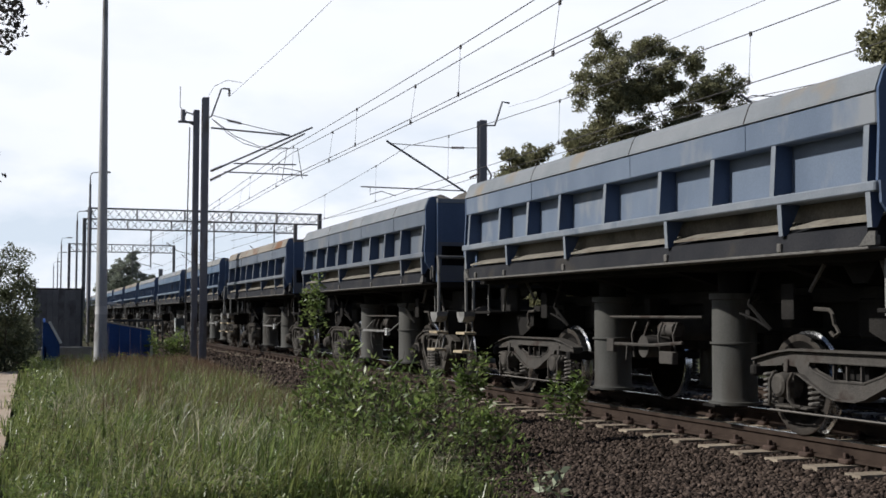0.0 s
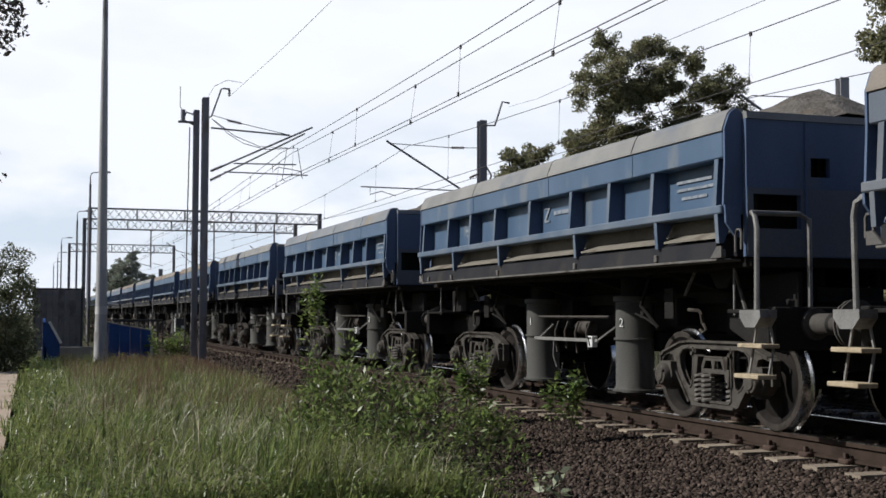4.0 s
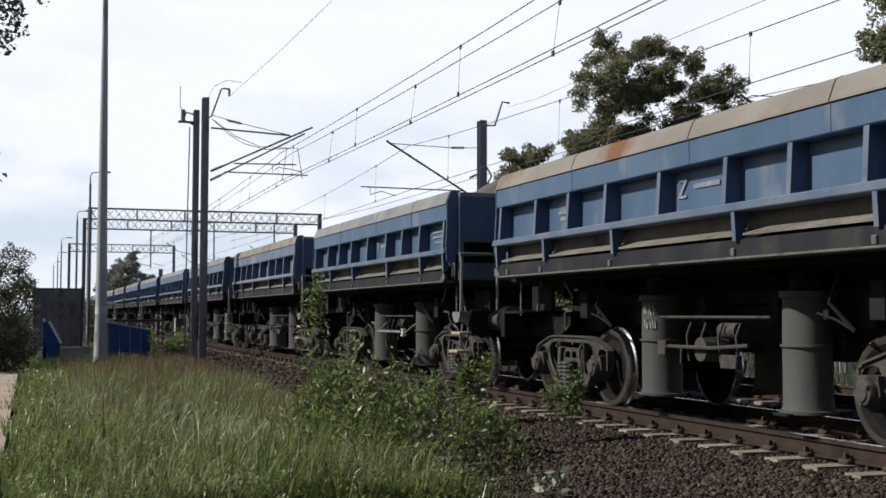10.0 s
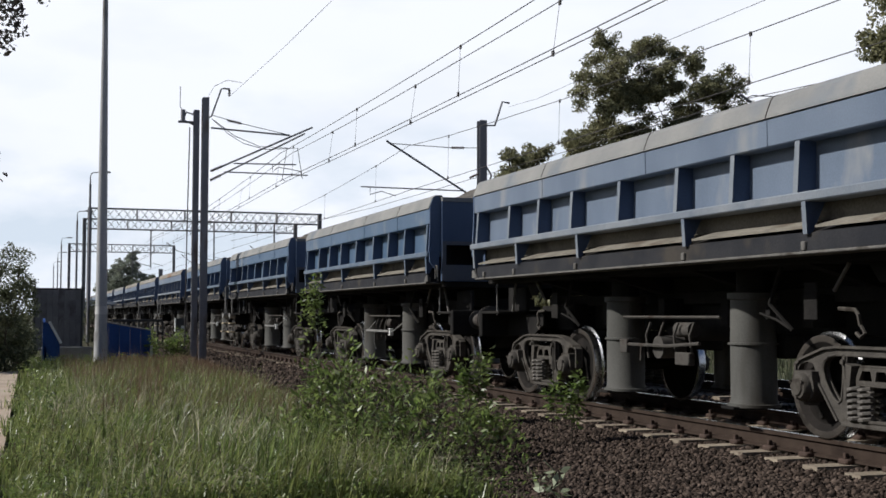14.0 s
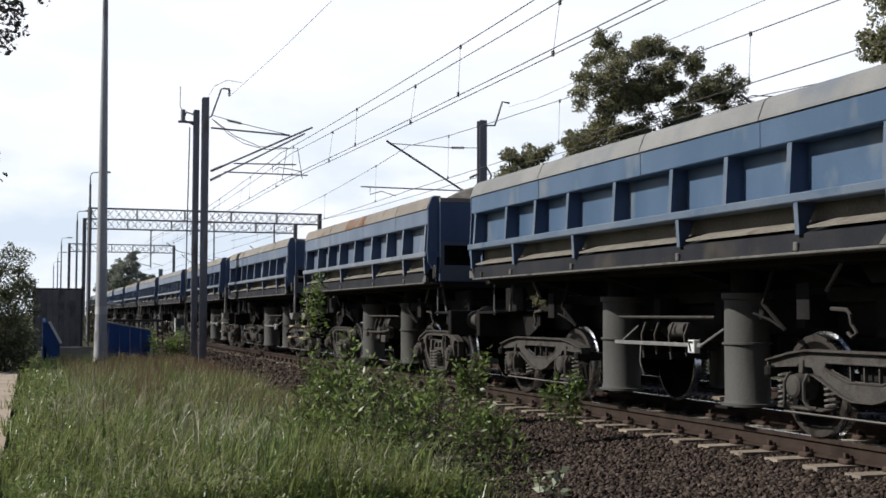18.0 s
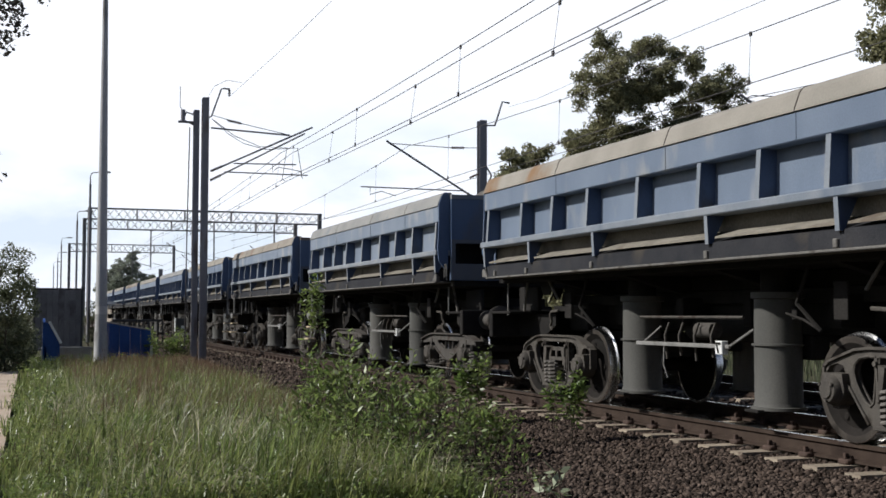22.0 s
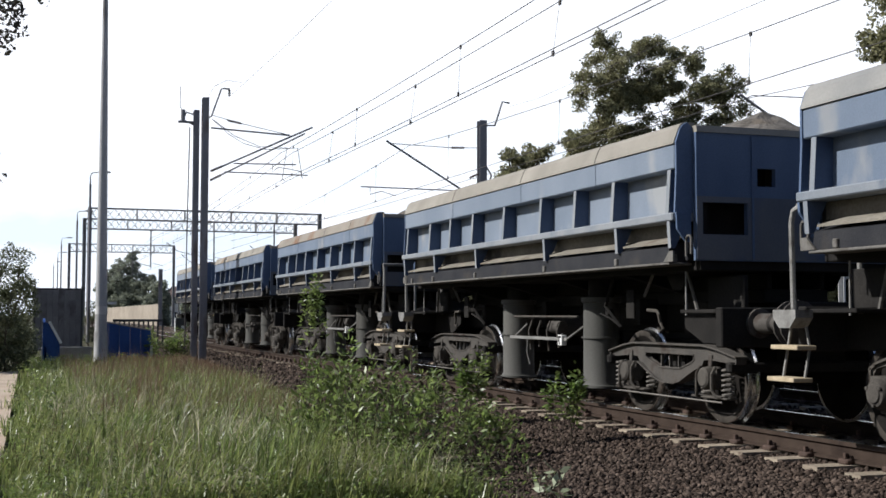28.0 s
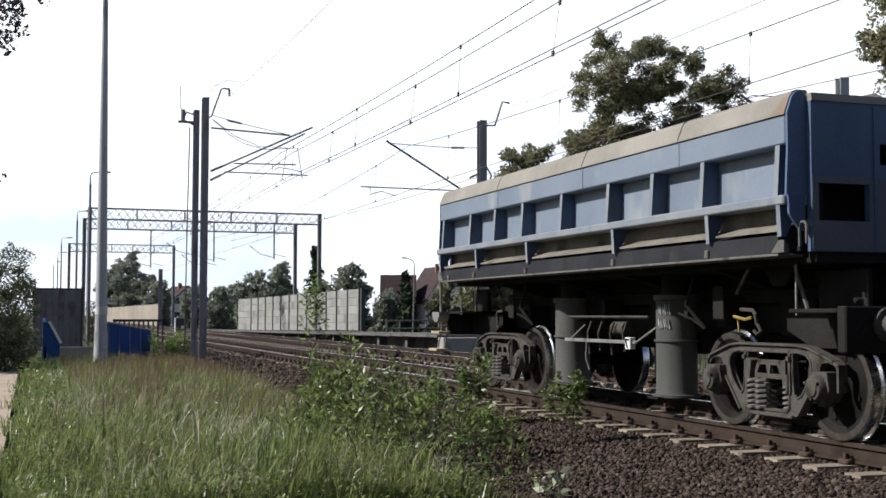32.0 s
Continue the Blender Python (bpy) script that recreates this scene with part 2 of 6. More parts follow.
m_yellow = surf("worn_yellow_paint", (0.26, 0.19, 0.05), (0.34, 0.25, 0.07), 4.0, 0.7, 0.0, 0.05, 50, (0.09, 0.07, 0.045), 0.12, 8)
m_tree = surf("tree_leaf", (0.165, 0.166, 0.088), (0.295, 0.280, 0.158), 0.9, 0.5, 0.0, 0.0, 6, island=0.55, trans=0.48, spec=0.25)
m_bush = surf("dark_bush_leaf", (0.085, 0.098, 0.055), (0.145, 0.155, 0.088), 0.8, 0.6, 0.0, 0.0, 6, island=0.5, trans=0.35, spec=0.2)
# paler and greyer than real foliage: distance haze is painted into the leaf colour
m_tree_far = surf("hazed_far_tree_leaf", (0.23, 0.25, 0.19), (0.30, 0.32, 0.25), 0.3, 0.7, 0.0, 0.0, 6, island=0.35, trans=0.42, spec=0.1)
m_rowan = surf("turning_leaf", (0.16, 0.085, 0.03), (0.12, 0.10, 0.035), 0.4, 0.6, 0.0, 0.0, 6, island=0.4, trans=0.25)
m_fir = surf("conifer_needles", (0.022, 0.040, 0.018), (0.035, 0.055, 0.024), 0.5, 0.7, 0.0, 0.0, 6, island=0.35)
m_bark = surf("dark_bark", (0.06, 0.048, 0.038), (0.09, 0.072, 0.055), 5.0, 0.9, 0.0, 0.6, 25, spec=0.08)
m_mast = surf("weathered_steel_mast", (0.22, 0.215, 0.23), (0.27, 0.265, 0.275), 2.0, 0.7, 0.2, 0.1, 40, (0.14, 0.10, 0.07), 0.1, 2, 4, spec=0.15)
m_pole = surf("spun_concrete", (0.38, 0.38, 0.385), (0.46, 0.455, 0.45), 1.5, 0.85, 0.0, 0.2, 40, (0.2, 0.19, 0.18), 0.15, 1.5, 4)
m_band = surf("pale_band", (0.52, 0.51, 0.49), (0.6, 0.59, 0.57), 3.0, 0.8, 0.0, 0.1, 40)
m_gantry = surf("painted_lattice", (0.17, 0.165, 0.165), (0.23, 0.225, 0.22), 2.0, 0.7, 0.1, 0.05, 40)
m_wire = surf("wire", (0.07, 0.065, 0.062), (0.10, 0.09, 0.085), 3.0, 0.6, 0.4, 0.0, 40)
m_ins = surf("brown_insulator", (0.06, 0.04, 0.035), (0.09, 0.06, 0.05), 3.0, 0.35, 0.0, 0.0, 40)
m_panel = surf("pale_barrier_panel", (0.23, 0.225, 0.205), (0.29, 0.285, 0.262), 0.7, 0.85, 0.0, 0.15, 25, (0.17, 0.165, 0.15), 0.12, 0.6, 3, vary=0.06)
m_beige = surf("beige_barrier_panel", (0.28, 0.24, 0.19), (0.34, 0.29, 0.23), 0.6, 0.85, 0.0, 0.1, 20, vary=0.06)
m_post = surf("dark_steel_post", (0.055, 0.055, 0.055), (0.08, 0.08, 0.08), 2.0, 0.7, 0.1, 0.1, 40)
m_blue = surf("blue_sheet_panel", (0.018, 0.058, 0.21), (0.028, 0.080, 0.27), 1.5, 0.55, 0.0, 0.05, 40, vary=0.06)
m_white = surf("white_paint", (0.70, 0.70, 0.68), (0.80, 0.80, 0.78), 3.0, 0.6, 0.0, 0.05, 40)
m_shed = surf("grey_brown_board", (0.165, 0.155, 0.155), (0.215, 0.205, 0.20), 1.2, 0.85, 0.0, 0.15, 30, (0.115, 0.105, 0.10), 0.15, 0.9, vary=0.05)
m_edge = surf("dark_weathered_concrete", (0.10, 0.092, 0.085), (0.14, 0.13, 0.118), 1.2, 0.9, 0.0, 0.2, 30, (0.07, 0.062, 0.056), 0.15, 1)
m_slab = surf("platform_concrete", (0.30, 0.28, 0.25), (0.37, 0.35, 0.31), 1.2, 0.9, 0.0, 0.2, 30, (0.22, 0.2, 0.17), 0.15, 1)
m_roof = surf("brown_roof_tiles", (0.040, 0.026, 0.025), (0.058, 0.037, 0.034), 1.5, 0.85, 0.0, 0.2, 20, vary=0.1)
m_plaster = surf("white_plaster", (0.62, 0.60, 0.56), (0.70, 0.68, 0.64), 1.0, 0.9, 0.0, 0.1, 20)
m_brickred = surf("red_brick", (0.20, 0.10, 0.075), (0.26, 0.14, 0.10), 3.0, 0.9, 0.0, 0.2, 20)
m_glass = surf("dark_glass", (0.03, 0.035, 0.04), (0.04, 0.045, 0.05), 2.0, 0.12, 0.0, 0.0, 20)


# ---- mesh tools ----
class Mesh:
    """Collects vertices and faces of one part."""

    def __init__(self):
        self.v, self.f, self.s, self.mi, self.cur = [], [], [], [], 0

    def poly(self, verts, faces, smooth=False, m=None):
        k = len(self.v)
        self.v += [tuple(m @ Vector(p)) for p in verts] if m is not None else [tuple(p) for p in verts]
        self.f += [tuple(i + k for i in q) for q in faces]
        self.s += [smooth] * len(faces)
        self.mi += [self.cur] * len(faces)
        return self

    def box(self, x0, x1, y0, y1, z0, z1, c=0.0, m=None):
        if c <= 0:
            v = [(x, y, z) for x in (x0, x1) for y in (y0, y1) for z in (z0, z1)]
            f = [(0, 1, 3, 2), (4, 6, 7, 5), (0, 4, 5, 1), (2, 3, 7, 6), (0, 2, 6, 4), (1, 5, 7, 3)]
            return self.poly(v, f, False, m)
        c = min(c, (x1 - x0) * 0.45, (y1 - y0) * 0.45, (z1 - z0) * 0.45)
        lo, hi, v, idx = (x0, y0, z0), (x1, y1, z1), [], {}
        for sx in (0, 1):
            for sy in (0, 1):
                for sz in (0, 1):
                    s = (sx, sy, sz)
                    for a in range(3):
                        p = [(hi if s[i] else lo)[i] + (0 if i == a else (-c if s[i] else c)) for i in range(3)]
                        idx[s, a] = len(v)
                        v.append(tuple(p))
        f = []
        for a in range(3):
            b, d = (a + 1) % 3, (a + 2) % 3
            for side in (0, 1):
                def key(i, j):
                    s = [0, 0, 0]
                    s[a], s[b], s[d] = side, i, j
                    return tuple(s)
                q = [idx[key(*ij), a] for ij in ((0, 0), (1, 0), (1, 1), (0, 1))]
                f.append(tuple(q if side else q[::-1]))
            for i in (0, 1):
                for j in (0, 1):
                    def edge(t):
                        s = [0, 0, 0]
                        s[a], s[b], s[d] = t, i, j
                        return tuple(s)
                    q = [idx[edge(0), b], idx[edge(1), b], idx[edge(1), d], idx[edge(0), d]]
                    f.append(tuple(q if i != j else q[::-1]))
        for s in ((sx, sy, sz) for sx in (0, 1) for sy in (0, 1) for sz in (0, 1)):
            q = [idx[s, 0], idx[s, 1], idx[s, 2]]
            f.append(tuple(q if sum(s) % 2 else q[::-1]))
        return self.poly(v, f, False, m)

    def prism(self, profile, a, b, axis="y", smooth=False, m=None):
        """A closed outline (two coordinates) pushed along an axis from a to b."""
        put = {"x": lambda p, t: (t, p[0], p[1]), "y": lambda p, t: (p[0], t, p[1]), "z": lambda p, t: (p[0], p[1], t)}[axis]
        n = len(profile)
        v = [put(p, a) for p in profile] + [put(p, b) for p in profile]
        f = [(i, (i + 1) % n, n + (i + 1) % n, n + i) for i in range(n)]
        self.poly(v, f, smooth, m)
        return self.poly(v, [tuple(range(n))[::-1], tuple(range(n, 2 * n))], False, m)

    def cyl(self, p, q, r, r2=None, n=12, smooth=True, caps=True):
        p, q = Vector(p), Vector(q)
        r2 = r if r2 is None else r2
        w = (q - p).normalized()
        u = w.orthogonal().normalized()
        t = w.cross(u)
        ring = [(math.cos(2 * math.pi * i / n), math.sin(2 * math.pi * i / n)) for i in range(n)]
        v = [p + (u * c + t * s) * r for c, s in ring] + [q + (u * c + t * s) * r2 for c, s in ring]
        self.poly(v, [(i, (i + 1) % n, n + (i + 1) % n, n + i) for i in range(n)], smooth)
        if caps:
            self.poly(v, [tuple(range(n))[::-1], tuple(range(n, 2 * n))])
        return self

    def tube(self, pts, r, n=6, smooth=True):
        pts = [Vector(p) for p in pts]
        v, u = [], None
        for i, p in enumerate(pts):
            w = (pts[min(i + 1, len(pts) - 1)] - pts[max(i - 1, 0)]).normalized()
            u = w.orthogonal().normalized() if u is None else (u - w * u.dot(w)).normalized()
            t = w.cross(u)
            q = r[i] if isinstance(r, list) else r
            v += [p + (u * math.cos(2 * math.pi * k / n) + t * math.sin(2 * math.pi * k / n)) * q for k in range(n)]
        f = [(i * n + k, i * n + (k + 1) % n, (i + 1) * n + (k + 1) % n, (i + 1) * n + k)
             for i in range(len(pts) - 1) for k in range(n)]
        self.poly(v, f, smooth)
        return self.poly(v, [tuple(range(n))[::-1], tuple(range(len(v) - n, len(v)))])

    def lathe(self, prof, axis="x", centre=(0, 0, 0), n=24, smooth=True):
        """prof: (radius, place along the axis) pairs."""
        c, v = Vector(centre), []
        for r, a in prof:
            for k in range(n):
                p, q = r * math.sin(2 * math.pi * k / n), r * math.cos(2 * math.pi * k / n)
                v.append(c + Vector({"x": (a, p, q), "y": (p, a, q), "z": (p, q, a)}[axis]))
        f = [(i * n + k, i * n + (k + 1) % n, (i + 1) * n + (k + 1) % n, (i + 1) * n + k)
             for i in range(len(prof) - 1) for k in range(n)]
        return self.poly(v, f, smooth)

    def data(self, name, material):
        me = bpy.data.meshes.new(name)
        me.from_pydata(self.v, [], self.f)
        me.polygons.foreach_set("use_smooth", self.s)
        for mt in material if isinstance(material, (list, tuple)) else [material]:
            me.materials.append(mt)
        if any(self.mi):
            me.polygons.foreach_set("material_index", self.mi)
        me.update()
        if any(self.s):
            me.set_sharp_from_angle(angle=radians(38))
        return me


def part(name, mesh, material, parent, label="", at=None):
    ob = new(name, mesh.data(name, material) if isinstance(mesh, Mesh) else mesh)
    ob.parent = parent
    if at is not None:
        ob.matrix_basis = at
    return tagged(ob, label)


def thing(name, label, category, group="", kind="", at=None, mesh=None, material=None):
    ob = new(name, mesh.data(name, material) if mesh else None)
    if at is not None:
        ob.matrix_basis = at
    return tagged(ob, label, category, group, kind)


def quads(name, verts, per, material, smooth=False):
    """A mesh of many loose polygons with the same number of corners, from an array."""
    n = len(verts) // per
    me = bpy.data.meshes.new(name)
    me.vertices.add(n * per)
    me.vertices.foreach_set("co", np.asarray(verts, np.float32).ravel())
    me.loops.add(n * per)
    me.loops.foreach_set("vertex_index", np.arange(n * per, dtype=np.int32))
    me.polygons.add(n)
    me.polygons.foreach_set("loop_start", np.arange(0, n * per, per, dtype=np.int32))
    me.polygons.foreach_set("loop_total", np.full(n, per, np.int32))
    me.materials.append(material)
    me.update(calc_edges=True)
    return me


def grass_mesh(name, verts, material):
    """Grass blades of five corners each: a folded quad and a tip that share an edge."""
    n = len(verts) // 5
    me = bpy.data.meshes.new(name)
    me.vertices.add(n * 5)
    me.vertices.foreach_set("co", np.asarray(verts, np.float32).ravel())
    loops = (np.array([0, 1, 2, 4, 4, 2, 3], np.int32)[None] + (np.arange(n, dtype=np.int32) * 5)[:, None]).ravel()
    me.loops.add(n * 7)
    me.loops.foreach_set("vertex_index", loops)
    me.polygons.add(n * 2)
    me.polygons.foreach_set("loop_start", (np.arange(n, dtype=np.int32)[:, None] * 7 + np.array([0, 4], np.int32)[None]).ravel())
    me.polygons.foreach_set("loop_total", np.tile(np.array([4, 3], np.int32), n))
    me.materials.append(material)
    me.update(calc_edges=True)
    return me
# ---- ground and tracks ----
NEAR, FAR, PITCH_SLEEPER = 7.805, 11.95, 0.6     # track centres


def ground_z(x, y):
    """Grass strip, ballast shoulder, track bed, and the low verge beyond."""
    pts = [(-400, -0.5), (-0.2, -0.5), (3.0, -0.48), (3.95, -0.49), (6.35, -0.245), (13.4, -0.245), (15.0, -0.5), (60, -0.5), (800, -0.5)]
    for (x0, z0), (x1, z1) in zip(pts, pts[1:]):
        if x <= x1:
            return z0 + (z1 - z0) * max(0, (x - x0) / (x1 - x0))
    return -0.5


def sheet(name, xs, ys, zf, material, label, category):
    v = [(x, y, zf(x, y)) for y in ys for x in xs]
    n = len(xs)
    m = Mesh().poly(v, [(j * n + i, j * n + i + 1, (j + 1) * n + i + 1, (j + 1) * n + i)
                        for j in range(len(ys) - 1) for i in range(n - 1)], True)
    return thing(name, label, category, kind="structure", mesh=m, material=material)


xs = [-1500, -300, -60, -12, -4, -0.6, 0.2, 1, 2, 3, 3.7, 4.4, 5, 5.7, 6.35, 9, 13.4, 14.2, 15, 20, 40, 100, 400, 1500]
ys = [-1500, -200, -30, -5] + [i * 1.5 for i in range(0, 40)] + [65, 80, 110, 150, 220, 400, 900, 2500]
sheet("ground", xs, ys, lambda x, y: ground_z(x, y) + (0.05 * noise.noise((x * 0.7, y * 0.7, 0)) if -12 < x < 4 else 0) - 0.02,
      m_soil, "grassy verge and soil beside the railway", "ground")
sheet("footpath", [-3.4, -2.4, -1.2, -0.25], [-20, 0, 10, 20, 28, 33, 36.5], lambda x, y: -0.462 + 0.012 * noise.noise((x, y, 3)),
      m_sand, "pale sandy footpath beside the tracks", "path")
bed = sheet("ballast_bed", [3.8, 4.3, 4.9, 5.6, 6.35, 7.0, 9.9, 13.4, 14.0, 14.8], [-40 + i * 2.5 for i in range(60)] + [140, 200, 320],
            lambda x, y: ground_z(x, y) + 0.012 + 0.03 * noise.noise((x * 2, y * 2, 1)), m_ballast,
            "brown crushed-stone ballast under both tracks", "ballast")

RAIL = [(-.036, 0), (.036, 0), (.036, -.038), (.009, -.052), (.009, -.140), (.075, -.155), (.075, -.172), (-.075, -.172),
        (-.075, -.155), (-.009, -.140), (-.009, -.052), (-.036, -.038)]


def track(centre, label):
    t = thing("railway_track", label, "track", kind="structure")
    for sx in (-0.7535, 0.7535):
        m = Mesh()
        x = centre + sx
        m.prism([(x + a, b) for a, b in RAIL], -40, 330)
        r = part("rail", m, m_rail, t, "rusty-sided steel rail with a worn bright head")
        h = Mesh().box(x - .030, x + .030, -40, 330, 0.0005, 0.003)
        part("rail_head", h, m_head, r)
    return t


near_track = track(NEAR, "steel rails on concrete sleepers, near track")
far_track = track(FAR, "steel rails on concrete sleepers, far track")

sleeper_mesh = Mesh().prism([(-.14, -.40), (.14, -.40), (.105, -.185), (-.105, -.185)], -1.25, 1.25, "x",
                            m=None).data("sleeper", m_sleeper)
fasten = Mesh()
for sx in (-0.7535, 0.7535):
    for e in (-1, 1):
        fasten.box(sx + e * .115 - .045, sx + e * .115 + .045, -.07, .07, -.19, -.135, .015)
        fasten.cyl((sx + e * .115, 0, -.14), (sx + e * .115, 0, -.085), .026, n=6)
        fasten.cyl((sx + e * .075, -.035, -.125), (sx + e * .075, .035, -.125), .02, n=6)
fasten_mesh = fasten.data("fastening", m_bolt)
for tr, c, y0, y1 in ((near_track, NEAR, 4.2, 78.0), (far_track, FAR, 12.0, 78.0)):
    y = y0 + 0.3
    while y < y1:
        s = part("sleeper", sleeper_mesh, None, tr, at=pose(c, y, 0, 0, 0, random.uniform(-.5, .5)))
        part("fastening", fasten_mesh, None, s)
        y += PITCH_SLEEPER
rest = Mesh()
for c in (NEAR, FAR):
    for i in range(230):
        rest.prism([(78.3 + i * .6 + a, b) for a, b in ((-.14, -.40), (.14, -.40), (.105, -.185), (-.105, -.185))], c - 1.25, c + 1.25, "x")
part("distant_sleepers", rest, m_sleeper, far_track)["kind"] = "stuff"
# ---- dump wagons ----
PITCH = 11.6825
RIBS = (-4.63, -3.35, -2.32, -1.27, 0.03, 1.30, 2.33, 3.35, 4.60)


def travelled(t):
    """How far the train has come, in metres."""
    return 0.0196 * t * t + 8.0954 * t + 0.109


def slack(k):
    """How far a wagon stands back from its even place in the train, by the play of the couplings."""
    return float(np.interp(k, (0, 1, 2, 5, 7, 10, 13, 16, 18, 21, 23, 24), (.077, -.05, .0, -.099, -.066, .074, .030, -.051, -.13, -.051, -.098, .04)))


def plate(x0, x1, y0, y1, z0, z1, holes):
    """One upright plate with rectangular openings through it."""
    xs_ = sorted({x0, x1, *[h[0] for h in holes], *[h[1] for h in holes]})
    zs_ = sorted({z0, z1, *[h[2] for h in holes], *[h[3] for h in holes]})
    v = [(x, y, z) for y in (y0, y1) for z in zs_ for x in xs_]
    nx, nz_ = len(xs_), len(zs_)

    def solid(i, j):
        if not (0 <= i < nx - 1 and 0 <= j < nz_ - 1):
            return False
        cx, cz = (xs_[i] + xs_[i + 1]) / 2, (zs_[j] + zs_[j + 1]) / 2
        return not any(a < cx < b and c < cz < d for a, b, c, d in holes)

    def at(i, j, k):
        return k * nx * nz_ + j * nx + i
    f = []
    for i in range(nx - 1):
        for j in range(nz_ - 1):
            if not solid(i, j):
                continue
            f += [(at(i, j, 0), at(i + 1, j, 0), at(i + 1, j + 1, 0), at(i, j + 1, 0)), (at(i, j, 1), at(i, j + 1, 1), at(i + 1, j + 1, 1), at(i + 1, j, 1))]
            for di, dj, p, q in ((-1, 0, (0, 1), (0, 0)), (1, 0, (1, 0), (1, 1)), (0, -1, (0, 0), (1, 0)), (0, 1, (1, 1), (0, 1))):
                if not solid(i + di, j + dj):
                    f.append((at(i + p[0], j + p[1], 0), at(i + p[0], j + p[1], 1), at(i + q[0], j + q[1], 1), at(i + q[0], j + q[1], 0)))
    return Mesh().poly(v, f)


def coil(m, x, y, z0, z1, r, wire=0.016, turns=4):
    pts = [(x + r * math.cos(a), y + r * math.sin(a), z0 + (z1 - z0) * i / (turns * 7))
           for i in range(turns * 7 + 1) for a in [2 * math.pi * i / 7]]
    m.tube(pts, wire, 5)


def wheelset_mesh():
    m = Mesh()
    m.cyl((-1.0, 0, 0), (1.0, 0, 0), .08, n=12)
    for s in (-1, 1):
        m.cur = 0
        m.lathe([(.08, s * .66), (.14, s * .67), (.16, s * .70), (.33, s * .735), (.41, s * .70), (.478, s * .69)], "x", n=28)
        m.lathe([(.08, s * .86), (.13, s * .855), (.15, s * .83), (.35, s * .775), (.415, s * .815)], "x", n=36)
        m.cur = 2
        m.lathe([(.415, s * .815), (.452, s * .82), (.476, s * .816)], "x", n=36)
        m.cur = 1
        m.lathe([(.476, s * .816), (.479, s * .812), (.482, s * .75), (.486, s * .725), (.514, s * .71), (.514, s * .695), (.478, s * .69)], "x", n=36)
        m.cur = 0
        for k in range(4):
            a = k * math.pi / 2 + .3
            m.cyl((s * .80, .27 * math.cos(a), .27 * math.sin(a)), (s * .806, .27 * math.cos(a), .27 * math.sin(a)), .035, n=8)
    return m.data("wheelset", [m_wheel, m_tread, m_rim])


WHEELSET = wheelset_mesh()


def strut(m, x0, x1, p, q, w):
    """A flat bar in the y-z plane between two points."""
    (y0, z0), (y1, z1) = p, q
    d = math.hypot(y1 - y0, z1 - z0)
    ny, nz_ = -(z1 - z0) / d * w / 2, (y1 - y0) / d * w / 2
    m.prism([(y0 - ny, z0 - nz_), (y1 - ny, z1 - nz_), (y1 + ny, z1 + nz_), (y0 + ny, z0 + nz_)], x0, x1, "x")


def punched(m, outer, holes, x0, x1, rim=0.0):
    """A thick plate in the y-z plane with openings, and a raised rim round each of them."""
    loops = [outer] + holes
    flat = [p for lo in loops for p in lo]
    tris = tessellate_polygon([[Vector((p[0], p[1], 0)) for p in lo] for lo in loops])
    n = len(flat)
    f = [tuple(t) for t in tris] + [tuple(n + i for i in t[::-1]) for t in tris]
    k = 0
    for lo in loops:
        c = len(lo)
        f += [(k + i, k + (i + 1) % c, n + k + (i + 1) % c, n + k + i) for i in range(c)]
        k += c
    m.poly([(x0, *p) for p in flat] + [(x1, *p) for p in flat], f)
    if rim:
        for lo in holes:
            for x in (x0, x1):
                m.tube([(x, *p) for p in lo + lo[:2]], rim, 5)


def mirrored(half):
    return half + [(-y, z) for y, z in half[::-1]]


def side_frame_cast(s):
    a, b = sorted((s * .90, s * .955))
    m = Mesh()
    outer = mirrored([(.0, .855), (.48, .855), (.66, .84), (.82, .795), (1.0, .745), (1.09, .72), (1.125, .685), (1.13, .45), (1.09, .45), (1.08, .64), (1.04, .69),
                      (.94, .715), (.85, .70), (.785, .57), (.67, .40), (.56, .27), (.48, .20), (.38, .17), (.0, .17)])
    window = [(.405, .785), (.50, .79), (.62, .77), (.685, .72), (.70, .65), (.67, .56), (.61, .47), (.54, .39), (.475, .36), (.435, .39), (.415, .50), (.40, .65)]
    centre = [(-.345, .79), (.345, .79), (.355, .72), (.34, .63), (.36, .55), (.35, .255), (.31, .225), (-.31, .225), (-.35, .255), (-.36, .55), (-.34, .63), (-.355, .72)]
    punched(m, outer, [window, [(-y, z) for y, z in window[::-1]], centre], a, b, .014)
    # flanges along the top chord, the struts and the pedestal jaws
    lo, hi = a - .03, b + .03
    m.prism([(-1.05, .715), (-.82, .785), (-.66, .832), (-.48, .848), (.48, .848), (.66, .832), (.82, .785), (1.05, .715), (1.05, .737), (.82, .808), (.66, .855), (.48, .872), (-.48, .872), (-.66, .855), (-.82, .808), (-1.05, .737)], lo, hi, "x")
    for e in (-1, 1):
        strut(m, lo + .01, hi - .01, (e * .79, .56), (e * .49, .205), .024)
        strut(m, lo + .01, hi - .01, (e * .375, .78), (e * .375, .40), .022)
        strut(m, lo + .01, hi - .01, (e * 1.11, .69), (e * 1.11, .45), .03)
        strut(m, lo + .01, hi - .01, (e * 1.05, .72), (e * 1.115, .685), .028)
        m.cyl((lo - .015, e * .375, .73), (hi + .015, e * .375, .73), .024, n=8)
        m.box(lo - .005, hi + .005, e * .345 - .018, e * .345 + .018, .40, .58, .006)
    m.box(lo, hi, -.42, .42, .165, .20, .006)
    return m


